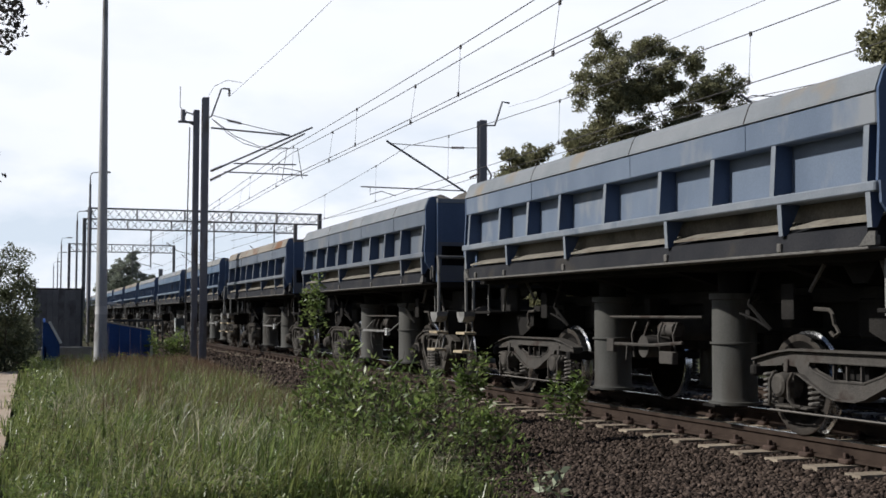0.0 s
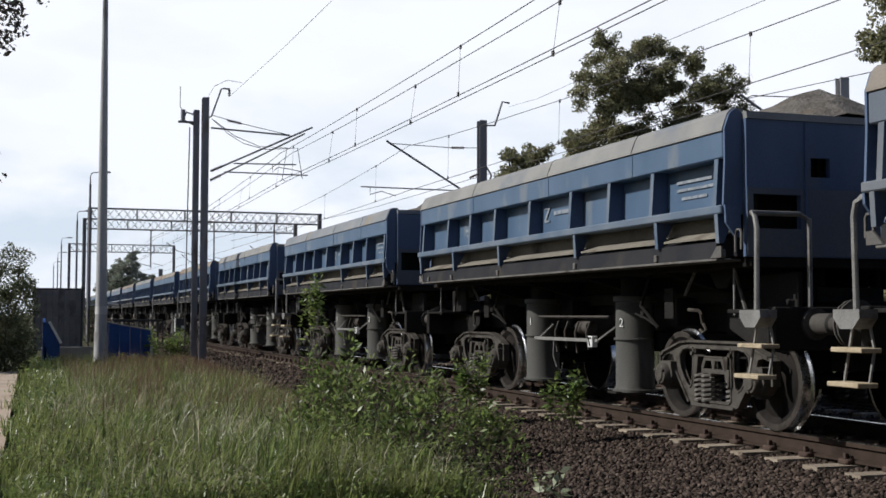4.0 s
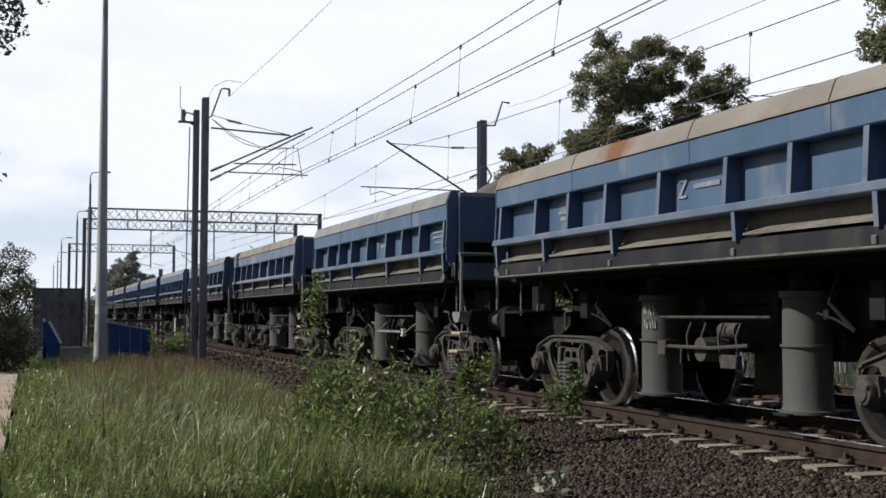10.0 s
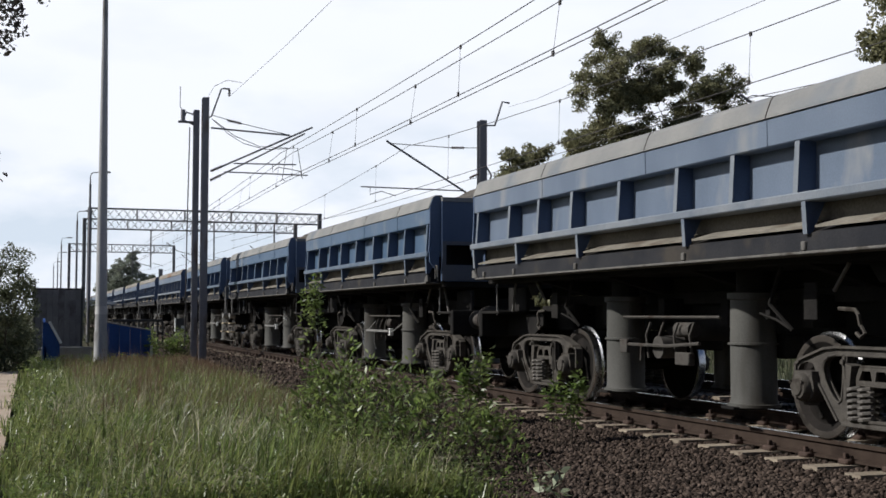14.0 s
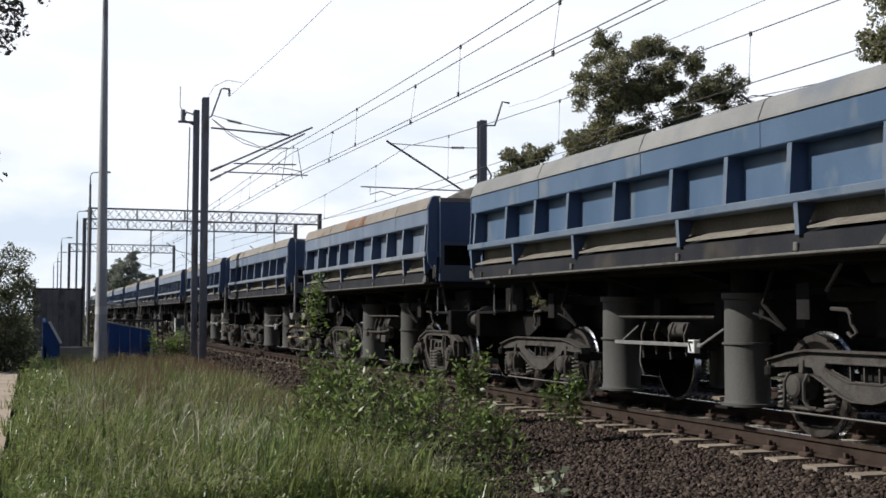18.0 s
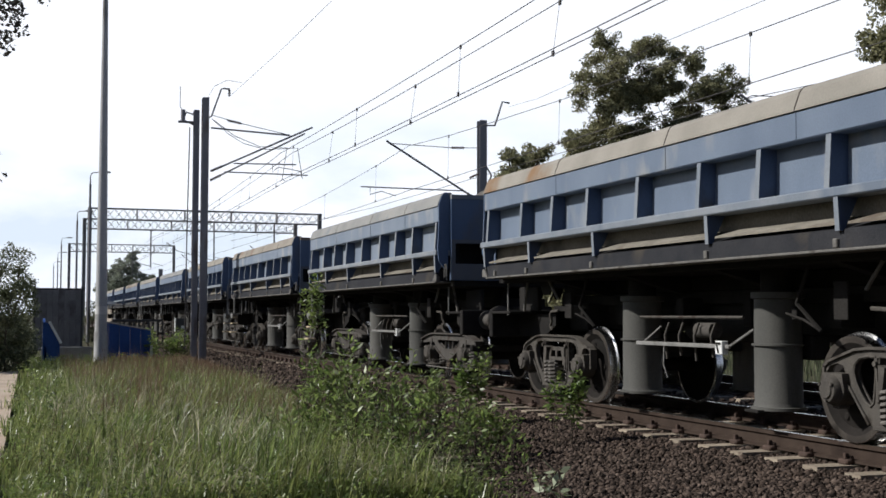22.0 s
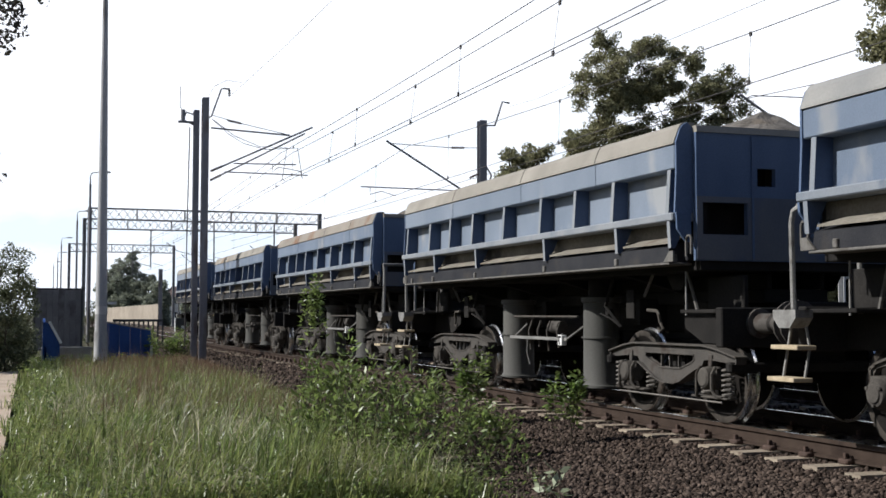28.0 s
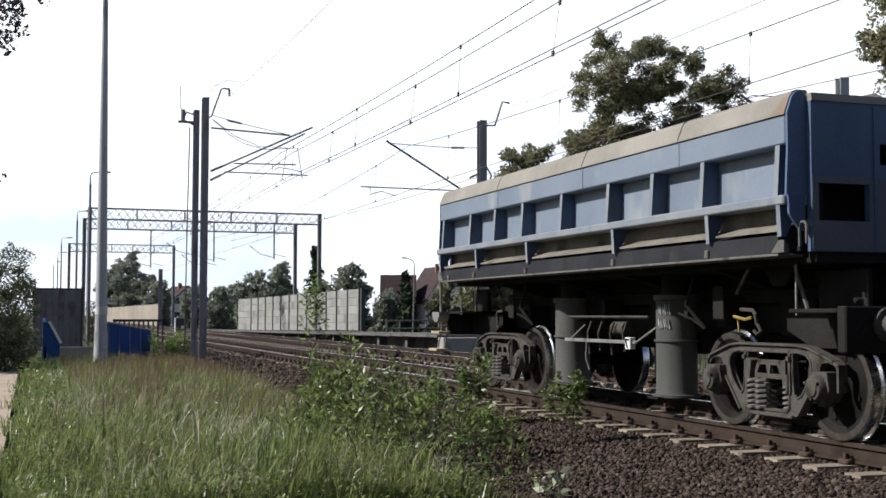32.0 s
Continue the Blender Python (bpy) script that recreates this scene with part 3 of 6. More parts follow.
def bogie_cast(parent, y):
    """Three-piece cast bogie: bolster, side frames, springs, axle boxes and wheelsets."""
    m = Mesh()
    m.box(-.80, .80, -.20, .20, .54, .68, .02)
    m.box(-.35, .35, -.35, .35, .66, .92, .03)
    for e in (-1, 1):
        m.box(-.66, .66, e * .55 - .05, e * .55 + .05, .40, .50, .02)
    b = part("bogie", m, m_under, parent, "dusty cast-steel three-piece bogie", pose(0, y, 0))
    for s in (-1, 1):
        part("side_frame", side_frame_cast(s), m_bogie, b)
        c = Mesh()
        x0, x1 = sorted((s * .93, s * .955))
        pockets = [[(-.195, .575), (-.02, .575), (-.04, .66), (-.15, .66)], [(.02, .575), (.195, .575), (.15, .66), (.04, .66)]]
        punched(c, [(-.235, .545), (.235, .545), (.235, .60), (.185, .69), (-.185, .69), (-.235, .60)], pockets, x0, x1)
        x2, x3 = sorted((s * .80, s * .955))
        c.box(x2, x3, -.24, .24, .525, .545, .004)
        c.box(x2, x3, -.185, .185, .69, .706, .004)
        for e in (-1, 1):
            x4, x5 = sorted((s * .84, s * .99))
            c.prism([(e * .25, .70), (e * .335, .72), (e * .335, .47), (e * .29, .47)], x4, x5, "x")
        part("bolster_end", c, m_bogie, b)
        for dx, dy in ((.94, .26), (.94, .118), (.80, .19), (.80, -.14)):
            c = Mesh()
            coil(c, s * dx, dy, .215, .525, .062, .018, 6)
            part("coil_spring", c, m_spring, b)
        for e in (-1, 1):
            c = Mesh()
            c.lathe([(.0, s * 1.115), (.075, s * 1.115), (.085, s * 1.10), (.108, s * 1.095), (.122, s * 1.075), (.126, s * 1.03), (.145, s * 1.02), (.145, s * .86)], "x", (0, e * .9, .484), 16)
            c.prism([(e * .9 - .13, .63), (e * .9 + .13, .63), (e * .9 + .14, .55), (e * .9 + .11, .59), (e * .9 - .11, .59), (e * .9 - .14, .55)], min(s * .86, s * 1.03), max(s * .86, s * 1.03), "x")
            c.box(min(s * .88, s * 1.0), max(s * .88, s * 1.0), e * .9 - .05, e * .9 + .05, .315, .35, .008)
            for k in range(3):
                q = k * math.pi * 2 / 3 + .5
                c.cyl((s * 1.09, e * .9 + .095 * math.cos(q), .484 + .095 * math.sin(q)), (s * 1.118, e * .9 + .095 * math.cos(q), .484 + .095 * math.sin(q)), .016, n=6)
            part("axle_box", c, m_bogie, b)
            # brake shoe and its hanger, inside the wheel
            c = Mesh()
            y0 = e * .38
            arc = [(e * .9 - e * .50 * math.cos(k * .22 - .44), .484 + .50 * math.sin(k * .22 - .44)) for k in range(5)]
            back = [(e * .9 - e * .56 * math.cos(k * .22 - .44), .484 + .56 * math.sin(k * .22 - .44)) for k in range(4, -1, -1)]
            c.prism(arc + back, min(s * .70, s * .79), max(s * .70, s * .79), "x")
            c.tube([(s * .745, y0, .50), (s * .745, y0 - e * .03, .80)], .016, 5)
            part("brake_shoe", c, m_sill, b)
    for e in (-1, 1):
        part("wheelset", WHEELSET, None, b, at=pose(0, e * .9, .484))
    return b


def side_frame_pressed(s):
    a, b = sorted((s * .90, s * .96))
    m = Mesh()
    outer = mirrored([(.0, .815), (.80, .815), (1.05, .785), (1.43, .71), (1.43, .635), (1.15, .66), (.95, .67), (.75, .66), (.71, .60), (.62, .585), (.45, .50), (.28, .425), (.14, .395), (.0, .39)])
    window = [(-.54, .715), (.54, .715), (.55, .665), (.50, .63), (.23, .55), (-.23, .55), (-.50, .63), (-.55, .665)]
    punched(m, outer, [window], a, b, .012)
    # top plate, bottom strap and the ribs of the window
    m.prism([(-1.44, .70), (-1.05, .778), (-.80, .808), (.80, .808), (1.05, .778), (1.44, .70), (1.44, .718), (1.05, .797), (.80, .828), (-.80, .828), (-1.05, .797), (-1.44, .718)], a - .045, b + .045, "x")
    m.prism([(-.70, .585), (-.45, .485), (-.28, .412), (-.14, .38), (.14, .38), (.28, .412), (.45, .485), (.70, .585), (.70, .603), (.45, .503), (.28, .43), (.14, .398), (-.14, .398), (-.28, .43), (-.45, .503), (-.70, .603)], a - .035, b + .035, "x")
    for e in (-1, 1):
        strut(m, a - .03, b + .03, (e * 1.42, .71), (e * 1.42, .64), .02)
        strut(m, a - .02, b + .02, (e * 1.42, .645), (e * .95, .675), .016)
        m.box(a - .02, b + .05, e * .90 - .035, e * .90 + .035, .60, .73, .008)
    for k in (-.17, .03, .22):
        strut(m, a + .02, b - .005, (k, .715), (k, .552), .018)
    return m


def bogie_pressed(parent, y):
    """Welded bogie with coil springs at both sides of every axle box."""
    m = Mesh()
    m.box(-.86, .86, -.20, .20, .55, .70, .02)
    m.box(-.32, .32, -.32, .32, .70, .92, .03)
    for e in (-1, 1):
        m.box(-1.05, 1.05, e * 1.36 - .05, e * 1.36 + .05, .55, .66, .02)
        for s in (-1, 1):
            m.box(s * .73 - .05, s * .73 + .05, e * .38 - .05, e * .38 + .05, .28, .62, .02)
    b = part("bogie", m, m_under, parent, "dark welded-steel bogie with coil springs beside the axle boxes", pose(0, y, 0))
    for s in (-1, 1):
        part("side_frame", side_frame_pressed(s), m_bogie_b, b)
        for e in (-1, 1):
            c = Mesh()
            c.lathe([(.0, s * 1.08), (.085, s * 1.08), (.11, s * 1.06), (.12, s * 1.0), (.12, s * .86)], "x", (0, e * .9, .484), 14)
            c.box(min(s * .87, s * .98), max(s * .87, s * .98), e * .9 - .11, e * .9 + .11, .36, .60, .02)
            c.box(min(s * .86, s * 1.0), max(s * .86, s * 1.0), e * .9 - .36, e * .9 + .36, .265, .29, .008)
            for dy in (-.15, .15):
                c.tube([(s * 1.0, e * .9 + dy, .60), (s * 1.05, e * .9 + dy, .52), (s * 1.05, e * .9 + dy, .36), (s * 1.03, e * .9 + dy * 1.25, .30), (s * .99, e * .9 + dy * 1.7, .29)], .018, 6)
            part("axle_box", c, m_bogie, b)
            for dx, dy in ((.94, .30), (.84, -.28)):
                c = Mesh()
                coil(c, s * dx, e * (.9 + dy), .29, .60, .060, .015, 6)
                part("coil_spring", c, m_spring, b)
        part("brake_bar", Mesh().tube([(s * .985, -1.15, .235), (s * .985, 1.15, .235)], .011, 5), m_spring, b)
    for e in (-1, 1):
        part("wheelset", WHEELSET, None, b, at=pose(0, e * .9, .484))
    return b


def handrail(parent, s, e):
    """Loop rail on the end platform, with the hanging steps below it."""
    x, y = s * 1.42, e * 5.12
    m = Mesh()
    m.tube([(x, y - e * .02, 1.08), (x, y, 1.95), (x, y - e * .03, 2.06), (x, y - e * .10, 2.10), (x * .62, y - e * .10, 2.10), (x * .55, y - e * .10, 2.05), (x * .55, y - e * .10, 1.15)], .026, 8)
    m.prism([(y - .17, 1.19), (y + .17, 1.19), (y + .17, 1.12), (y + .08, 1.03), (y - .08, 1.03), (y - .17, 1.12)], x - .09, x + .09, "x")
    part("handrail", m, m_grey, parent, "grey tubular handrail")
    for z, o in ((.86, 0), (.58, s * .04)):
        t = Mesh().box(x + o - .10, x + o + .10, y - .20, y + .20, z - .02, z + .02, .006)
        part("step", t, m_wood, parent, "pale worn step board")
    t = Mesh()
    for dy in (-.16, .16):
        t.tube([(x - s * .06, y + dy * .7, 1.04), (x - s * .06, y + dy, .86), (x, y + dy, .56)], .014, 5)
    part("step_hanger", t, m_grey, parent)


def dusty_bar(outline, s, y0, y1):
    """An upright bar: bleached outward face, flanks darkened to paint in their shade."""
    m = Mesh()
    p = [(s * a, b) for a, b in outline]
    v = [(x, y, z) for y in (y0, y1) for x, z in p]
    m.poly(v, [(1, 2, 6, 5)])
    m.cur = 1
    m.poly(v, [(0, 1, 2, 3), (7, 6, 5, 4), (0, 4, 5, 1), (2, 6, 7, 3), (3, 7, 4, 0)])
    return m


def side(parent, s, paint, hood):
    """One tipping side of the body: upper beam, cap, ribs, recessed sheets, sill, aprons and lower beam."""
    def xx(a, b):
        return sorted((s * a, s * b))
    a, b = xx(1.33, 1.55)
    m = Mesh().box(a, b, -4.75, 4.75, 2.645, 2.90, .012)
    for y in (-2.9, -.6, 2.2):
        m.box(min(s * 1.55, s * 1.556), max(s * 1.55, s * 1.556), y - .008, y + .008, 2.66, 2.89)
    w = part("side_beam", m, paint, parent)
    m = Mesh().prism([(s * 1.565, 2.905), (s * 1.558, 2.935), (s * 1.505, 3.07), (s * 1.475, 3.11), (s * 1.43, 3.13), (s * 1.33, 3.13), (s * 1.31, 3.09), (s * 1.31, 2.905)], -4.76, 4.76)
    part("cap", m, hood, parent, "dusty rounded cap plate")
    for y in (-2.9, -.6, 2.2):
        q = [(s * 1.567, 2.907), (s * 1.561, 2.937), (s * 1.508, 3.073), (s * 1.477, 3.114), (s * 1.43, 3.134), (s * 1.40, 3.134), (s * 1.40, 3.10), (s * 1.50, 3.0), (s * 1.54, 2.907)]
        part("seam", Mesh().prism(q, y - .007, y + .007), m_sill, parent)
    for y0, y1 in zip(RIBS, RIBS[1:]):
        v = Mesh()
        i0, i1 = s * 1.335, s * 1.375
        v.prism([(i0, 2.645), (i1, 2.645), (i1 + s * .012, 2.19), (i0, 2.19)], y0 + .03, y1 - .03)
        part("side_sheet", v, paint, parent)
    for y in RIBS:
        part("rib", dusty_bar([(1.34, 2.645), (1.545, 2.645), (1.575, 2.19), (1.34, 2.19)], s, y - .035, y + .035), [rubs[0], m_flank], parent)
    a, b = xx(1.34, 1.605)
    part("sill", Mesh().box(a, b, -4.79, 4.79, 2.105, 2.19, .012), rubs[0], parent, "dust-bleached blue-grey sill")
    a, b = xx(1.30, 1.38)
    m = Mesh().box(a, b, -4.70, 4.70, 1.70, 2.105, .01)
    m.prism([(s * 1.38, 1.905), (s * 1.545, 1.84), (s * 1.555, 1.69), (s * 1.38, 1.69)], -4.62, 4.62)
    part("lower_beam", m, m_frame, parent, "dusty dark-grey lower beam")
    a2, b2 = xx(1.384, 1.39)
    part("back_sheet", Mesh().box(a2, b2, -4.66, 4.66, 1.95, 2.10), m_back, parent, "dust-filled pocket sheet")
    a2, b2 = xx(1.30, 1.575)
    part("flange", Mesh().box(a2, b2, -4.66, 4.66, 1.66, 1.686, .006), m_flange, parent, "dust-edged bottom flange")
    for y in (-4.66, 4.66):
        part("corner_wedge", Mesh().prism([(y - .10, 1.69), (y + .10, 1.69), (y + (.10 if y > 0 else -.02), 1.80), (y + (.02 if y > 0 else -.10), 1.80)], min(s * 1.56, s * 1.582), max(s * 1.56, s * 1.582), "x"), m_flange, parent)
    marks = (-4.70, -3.5, -1.47, 1.06, 3.0, 4.66)
    for y in marks:
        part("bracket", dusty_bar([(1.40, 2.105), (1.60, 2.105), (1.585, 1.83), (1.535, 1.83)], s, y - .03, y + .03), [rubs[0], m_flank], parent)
    for y0, y1 in zip(marks, marks[1:]):
        # flat sloping plate; its far back corner is cut off
        p0, p1 = y0 + .045, y1 - .09
        lo_, hi_z = 1.90, 1.965
        top = [(s * 1.38, p0, hi_z), (s * 1.38, p1 - .22, hi_z), (s * 1.55, p1, lo_), (s * 1.55, p0, lo_)]
        v = Mesh().poly(top + [(x, y, z - .02) for x, y, z in top], [(0, 1, 2, 3), (7, 6, 5, 4), (0, 4, 5, 1), (1, 5, 6, 2), (2, 6, 7, 3), (3, 7, 4, 0)])
        part("apron", v, m_apron, parent, "sand-dusted apron plate")
    for y in (-4.72, -3.45, -1.42, 1.16, 3.15, 4.3):
        a, b = xx(1.52, 1.58)
        part("stop_lug", Mesh().box(a, b, y - .03, y + .03, 1.69, 1.77, .008), m_flange, parent)


def end(parent, e, paint, hood):
    """End wall with its two square openings, stiffeners and dusty rim."""
    y0, y1 = sorted((e * 4.862, e * 4.795))
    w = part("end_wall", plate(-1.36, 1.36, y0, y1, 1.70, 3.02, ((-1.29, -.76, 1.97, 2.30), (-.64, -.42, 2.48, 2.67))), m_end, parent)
    yo = sorted((e * 4.862, e * 4.877))
    skirt = sorted((e * 4.863, e * 4.867))
    part("dusty_skirt", plate(-1.355, 1.355, skirt[0], skirt[1], 1.71, 2.36, ((-1.29, -.76, 1.97, 2.30),)), m_end_dusty, w, "dust-coated lower end sheet")
    for x in (-.70, .25, .9):
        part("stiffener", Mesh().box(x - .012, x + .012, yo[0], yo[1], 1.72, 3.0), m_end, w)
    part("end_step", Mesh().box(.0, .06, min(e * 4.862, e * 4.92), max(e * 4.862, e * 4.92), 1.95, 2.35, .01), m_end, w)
    part("rim", Mesh().prism([(y0 - .02, 3.02), (y1 + .02, 3.02), (y1 + .005, 3.09), (y0 - .005, 3.09)], -1.36, 1.36, "x"), hood, w)
    # near-black plate stands in for the shade inside the openings
    yb = sorted((e * 4.58, e * 4.52))
    part("opening_back", Mesh().box(-1.30, -.36, yb[0], yb[1], 1.9, 2.75), m_under, w)
    # folded edge of the tipping side, seen from the end
    for s in (-1, 1):
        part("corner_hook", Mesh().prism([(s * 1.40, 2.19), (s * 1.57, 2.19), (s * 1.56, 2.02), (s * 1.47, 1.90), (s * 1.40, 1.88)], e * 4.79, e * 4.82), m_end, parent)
        v = Mesh().prism([(s * 1.34, 3.06), (s * 1.42, 3.125), (s * 1.465, 3.10), (s * 1.50, 3.06), (s * 1.55, 2.92), (s * 1.548, 2.60), (s * 1.57, 2.19),
                          (s * 1.36, 2.19), (s * 1.34, 2.45), (s * 1.34, 2.75)], e * 4.762, e * 4.79)
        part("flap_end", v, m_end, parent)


def build_wagon(cast, paint, hood, rod_kind):
    w = thing("dump_wagon", "blue side-tipping dump wagon loaded with gravel", "railway wagon", "wagons of the goods train")
    # underframe
    part("centre_sill", Mesh().box(-.28, .28, -5.15, 5.15, .95, 1.28, .01).box(-.40, .40, -4.6, 4.6, 1.27, 1.42, .01), m_under, w, "sooty welded centre sill")
    # added dark plates that stop light showing through beneath the body floor
    for x in (-.33, .33):
        part("inner_girder", Mesh().box(x - .03, x + .03, -4.6, 4.6, 1.425, 1.595, .008), m_under, w)
    for y in (-3.55, 3.55):
        part("body_bolster", Mesh().box(-.62, .62, y - .28, y + .28, .93, 1.30, .02), m_under, w)
    for y in (-2.2, -.7, .7, 2.2):
        part("cross_bearer", Mesh().box(-.66, .66, y - .08, y + .08, 1.02, 1.34, .01), m_under, w)
    part("body_floor", Mesh().box(-1.30, 1.30, -4.82, 4.82, 1.60, 1.78, .01), m_under, w)
    for y in (-3.0, -1.0, 1.0, 3.0):
        part("tipping_bearer", Mesh().prism([(-1.25, 1.60), (1.25, 1.60), (.5, 1.40), (-.5, 1.40)], y - .07, y + .07), m_under, w)
    for e in (-1, 1):
        m = Mesh()
        m.box(-1.30, 1.30, min(e * 5.22, e * 5.10), max(e * 5.22, e * 5.10), .82, 1.22, .012)
        part("headstock", m, m_under, w)
        part("end_platform", Mesh().box(-1.30, 1.30, min(e * 5.1, e * 4.4), max(e * 5.1, e * 4.4), 1.16, 1.20, .008), m_under, w)
        for s in (-1, 1):
            m = Mesh()
            x = s * .875
            m.lathe([(0, e * 5.22), (.15, e * 5.22), (.15, e * 5.26), (.10, e * 5.27), (.10, e * 5.50), (.075, e * 5.52), (.075, e * 5.74), (.10, e * 5.76),
                     (.225, e * 5.79), (.225, e * 5.81), (.12, e * 5.835), (0, e * 5.84)], "y", (x, 0, 1.06), 16)
            part("buffer", m, m_bogie_b, w)
            g = Mesh().box(x - .03, x + .03, min(e * 4.3, e * 5.0), max(e * 4.3, e * 5.0), 1.2, 1.55, .01)
            part("end_stanchion", g, m_under, w)
        m = Mesh()
        m.box(-.05, .05, min(e * 5.22, e * 5.5), max(e * 5.22, e * 5.5), 1.0, 1.1, .01)
        m.tube([(0, e * 5.48, 1.05), (0, e * 5.6, .98), (.06, e * 5.72, .95), (0, e * 5.8, 1.0), (-.06, e * 5.72, .95), (0, e * 5.6, .98)], .025, 6)
        part("coupling", m, m_under, w)
        m = Mesh().tube([(.35, e * 5.24, .95), (.36, e * 5.4, .70), (.34, e * 5.6, .55), (.30, e * 5.78, .62)], .022, 6)
        part("brake_hose", m, m_under, w)
    # tipping cylinders
    for y in (-1.42, 1.42):
        for s in (-1, 1):
            x = s * .76
            m = Mesh()
            m.lathe([(.0, .21), (.275, .21), (.275, .24), (.25, .245), (.235, .285), (.235, .84), (.258, .842), (.258, .862), (.235, .864), (.232, 1.30), (.262, 1.31), (.262, 1.37), (.0, 1.37)], "z", (x, y, 0), 28)
            c = part("tipping_cylinder", m, m_cyl, w, "grey tipping cylinder")
            part("piston_rod", Mesh().cyl((x, y, 1.36), (x, y, 1.62), .17, n=16), m_under, c)
            part("cylinder_foot", Mesh().box(x - .32, x + .32, y - .12, y + .12, .19, .22, .006), m_under, c)
            m = Mesh().box(x - s * .33 - .1, x - s * .36 + .1, y - .22, y + .22, .70, .95, .02)
            part("cylinder_carrier", m, m_under, c)
    # brake gear between the cylinders
    for s in (-1, 1):
        x = s * 1.08
        if rod_kind == 0:
            m = Mesh().box(x - .015, x + .015, -1.05, .95, .80, .845, .006)
            m.tube([(x, -1.05, .83), (x + s * -.15, -1.25, 1.0)], .014, 5)
            m.tube([(x, .8, .83), (x - s * .1, .55, 1.02)], .012, 5)
            m.tube([(x, .3, .80), (x, .32, .6), (x - s * .03, .28, .45)], .010, 5)
            part("brake_rod", m, m_grey, w, "grey brake changeover rod")
            m = Mesh()
            m.box(x - .03 if s > 0 else x - .045, x + .045 if s > 0 else x + .03, -.97, -.84, .74, .88, .006)
            p = part("changeover_plate", m, m_mark, w, "white brake changeover plate")
            v = Mesh()
            xf = s * (1.08 + .050)
            v.prism([(-.95, .865), (-.86, .865), (-.86, .845), (-.95, .845)], xf - .003, xf + .003, "x")
            strut(v, xf - .003, xf + .003, (-.87, .85), (-.91, .76), .022)
            part("marking", v, m_under, p)
        else:
            m = Mesh()
            m.tube([(x, .9, .80), (x, -.2, .80), (x, -.9, .84)], .02, 6)
            m.box(x - .03, x + .03, .72, .90, .70, .86, .008)
            m.cyl((x - s * .35, .1, .78), (x - s * .05, .1, .78), .13, n=14)
            m.box(x - .05, x + .03, -.75, -.45, .60, .74, .01)
            m.tube([(x, .4, .80), (x, .42, .62)], .014, 5)
            part("brake_gear", m, m_bogie_b, w, "grey brake lever and relay valve")
        r = Mesh().cyl((s * .42, -.75, 1.0), (s * .42, .75, 1.0), .15, n=16)
        part("air_reservoir", r, m_under, w)
        for yy in (-2.35, 2.35):
            q = Mesh()
            q.tube([(s * 1.05, yy, 1.6), (s * 1.1, yy + .12, 1.25), (s * 1.0, yy - .1, 1.0)], .022, 6)
            q.box(s * .93 - .04, s * .93 + .04, yy + .32, yy + .40, 1.10, 1.22, .01)
            q.tube([(s * 1.0, yy - .1, 1.0), (s * 1.04, yy + .1, 1.1), (s * 1.05, yy + .36, 1.16)], .015, 5)
            part("locking_lever", q, m_under, w)
    for s in (-1, 1):
        for e in (-1, 1):
            x0, x1 = sorted((s * .84, s * .87))
            part("sill_plate", Mesh().prism([(e * 5.09, .84), (e * 5.09, 1.155), (e * 3.75, 1.155), (e * 3.75, 1.0), (e * 4.15, .84)], x0, x1, "x"), m_under, w, "sooty end sill plate")
            for q0, q1, z1 in ((4.22, 4.38, 1.20), (3.45, 3.20, 1.36)):
                part("trestle_bar", Mesh().tube([(s * 1.10, e * q0, 1.60), (s * 1.08, e * q1, z1)], .020, 6), m_flange, w, "pale tipping trestle bar")
            part("trestle_gusset", Mesh().prism([(e * 4.05, 1.60), (e * 3.55, 1.60), (e * 3.70, 1.42), (e * 3.90, 1.42)], s * .98 - .012, s * .98 + .012, "x"), m_under, w)
            part("hanger_plate", Mesh().box(s * 1.08 - .012, s * 1.08 + .012, e * 2.86 - .10, e * 2.86 + .10, 1.10, 1.44, .006), m_under, w)
            c = Mesh().tube([(s * 1.04, e * 3.50, 1.05), (s * 1.06, e * 3.50, 1.15), (s * 1.06, e * 3.46, 1.19), (s * 1.06, e * 3.24, 1.20)], .020, 6)
            c.tube([(s * 1.04, e * 3.50, 1.06), (s * 1.04, e * 3.56, .99), (s * 1.04, e * 3.50, .95), (s * 1.04, e * 3.44, .99)], .018, 6)
            part("bell_crank", c, m_bogie, w)
            part("hanging_rod", Mesh().tube([(s * 1.28, e * 4.50, 1.66), (s * 1.28, e * 4.50, 1.14)], .012, 5), m_grey, w)
            part("body_latch", Mesh().tube([(s * 1.46, e * 4.82, 1.74), (s * 1.46, e * 4.82, 1.92), (s * 1.46, e * 4.85, 1.95), (s * 1.46, e * 4.90, 1.95), (s * 1.46, e * 4.92, 1.92), (s * 1.46, e * 4.92, 1.76)], .014, 6), m_flange, w, "grey looped body latch")
        b_ = Mesh()
        for i, yy in enumerate((-.62, -.28, .05, .36)):
            b_.tube([(s * .98, yy, 1.06), (s * 1.02, yy + .03, .92), (s * .98, yy + .05, .70 - .05 * (i % 2))], .016, 5)
        b_.cyl((s * .88, -.45, .98), (s * .88, -.12, .98), .085, n=12)
        b_.tube([(s * .95, -1.1, 1.12), (s * .95, 1.1, 1.12)], .018, 5)
        part("pipework", b_, m_bogie_b, w, "dusty brake pipes and valves")
    for s in (-1, 1):
        side(w, s, paint, hood)
    for e in (-1, 1):
        end(w, e, paint, hood)
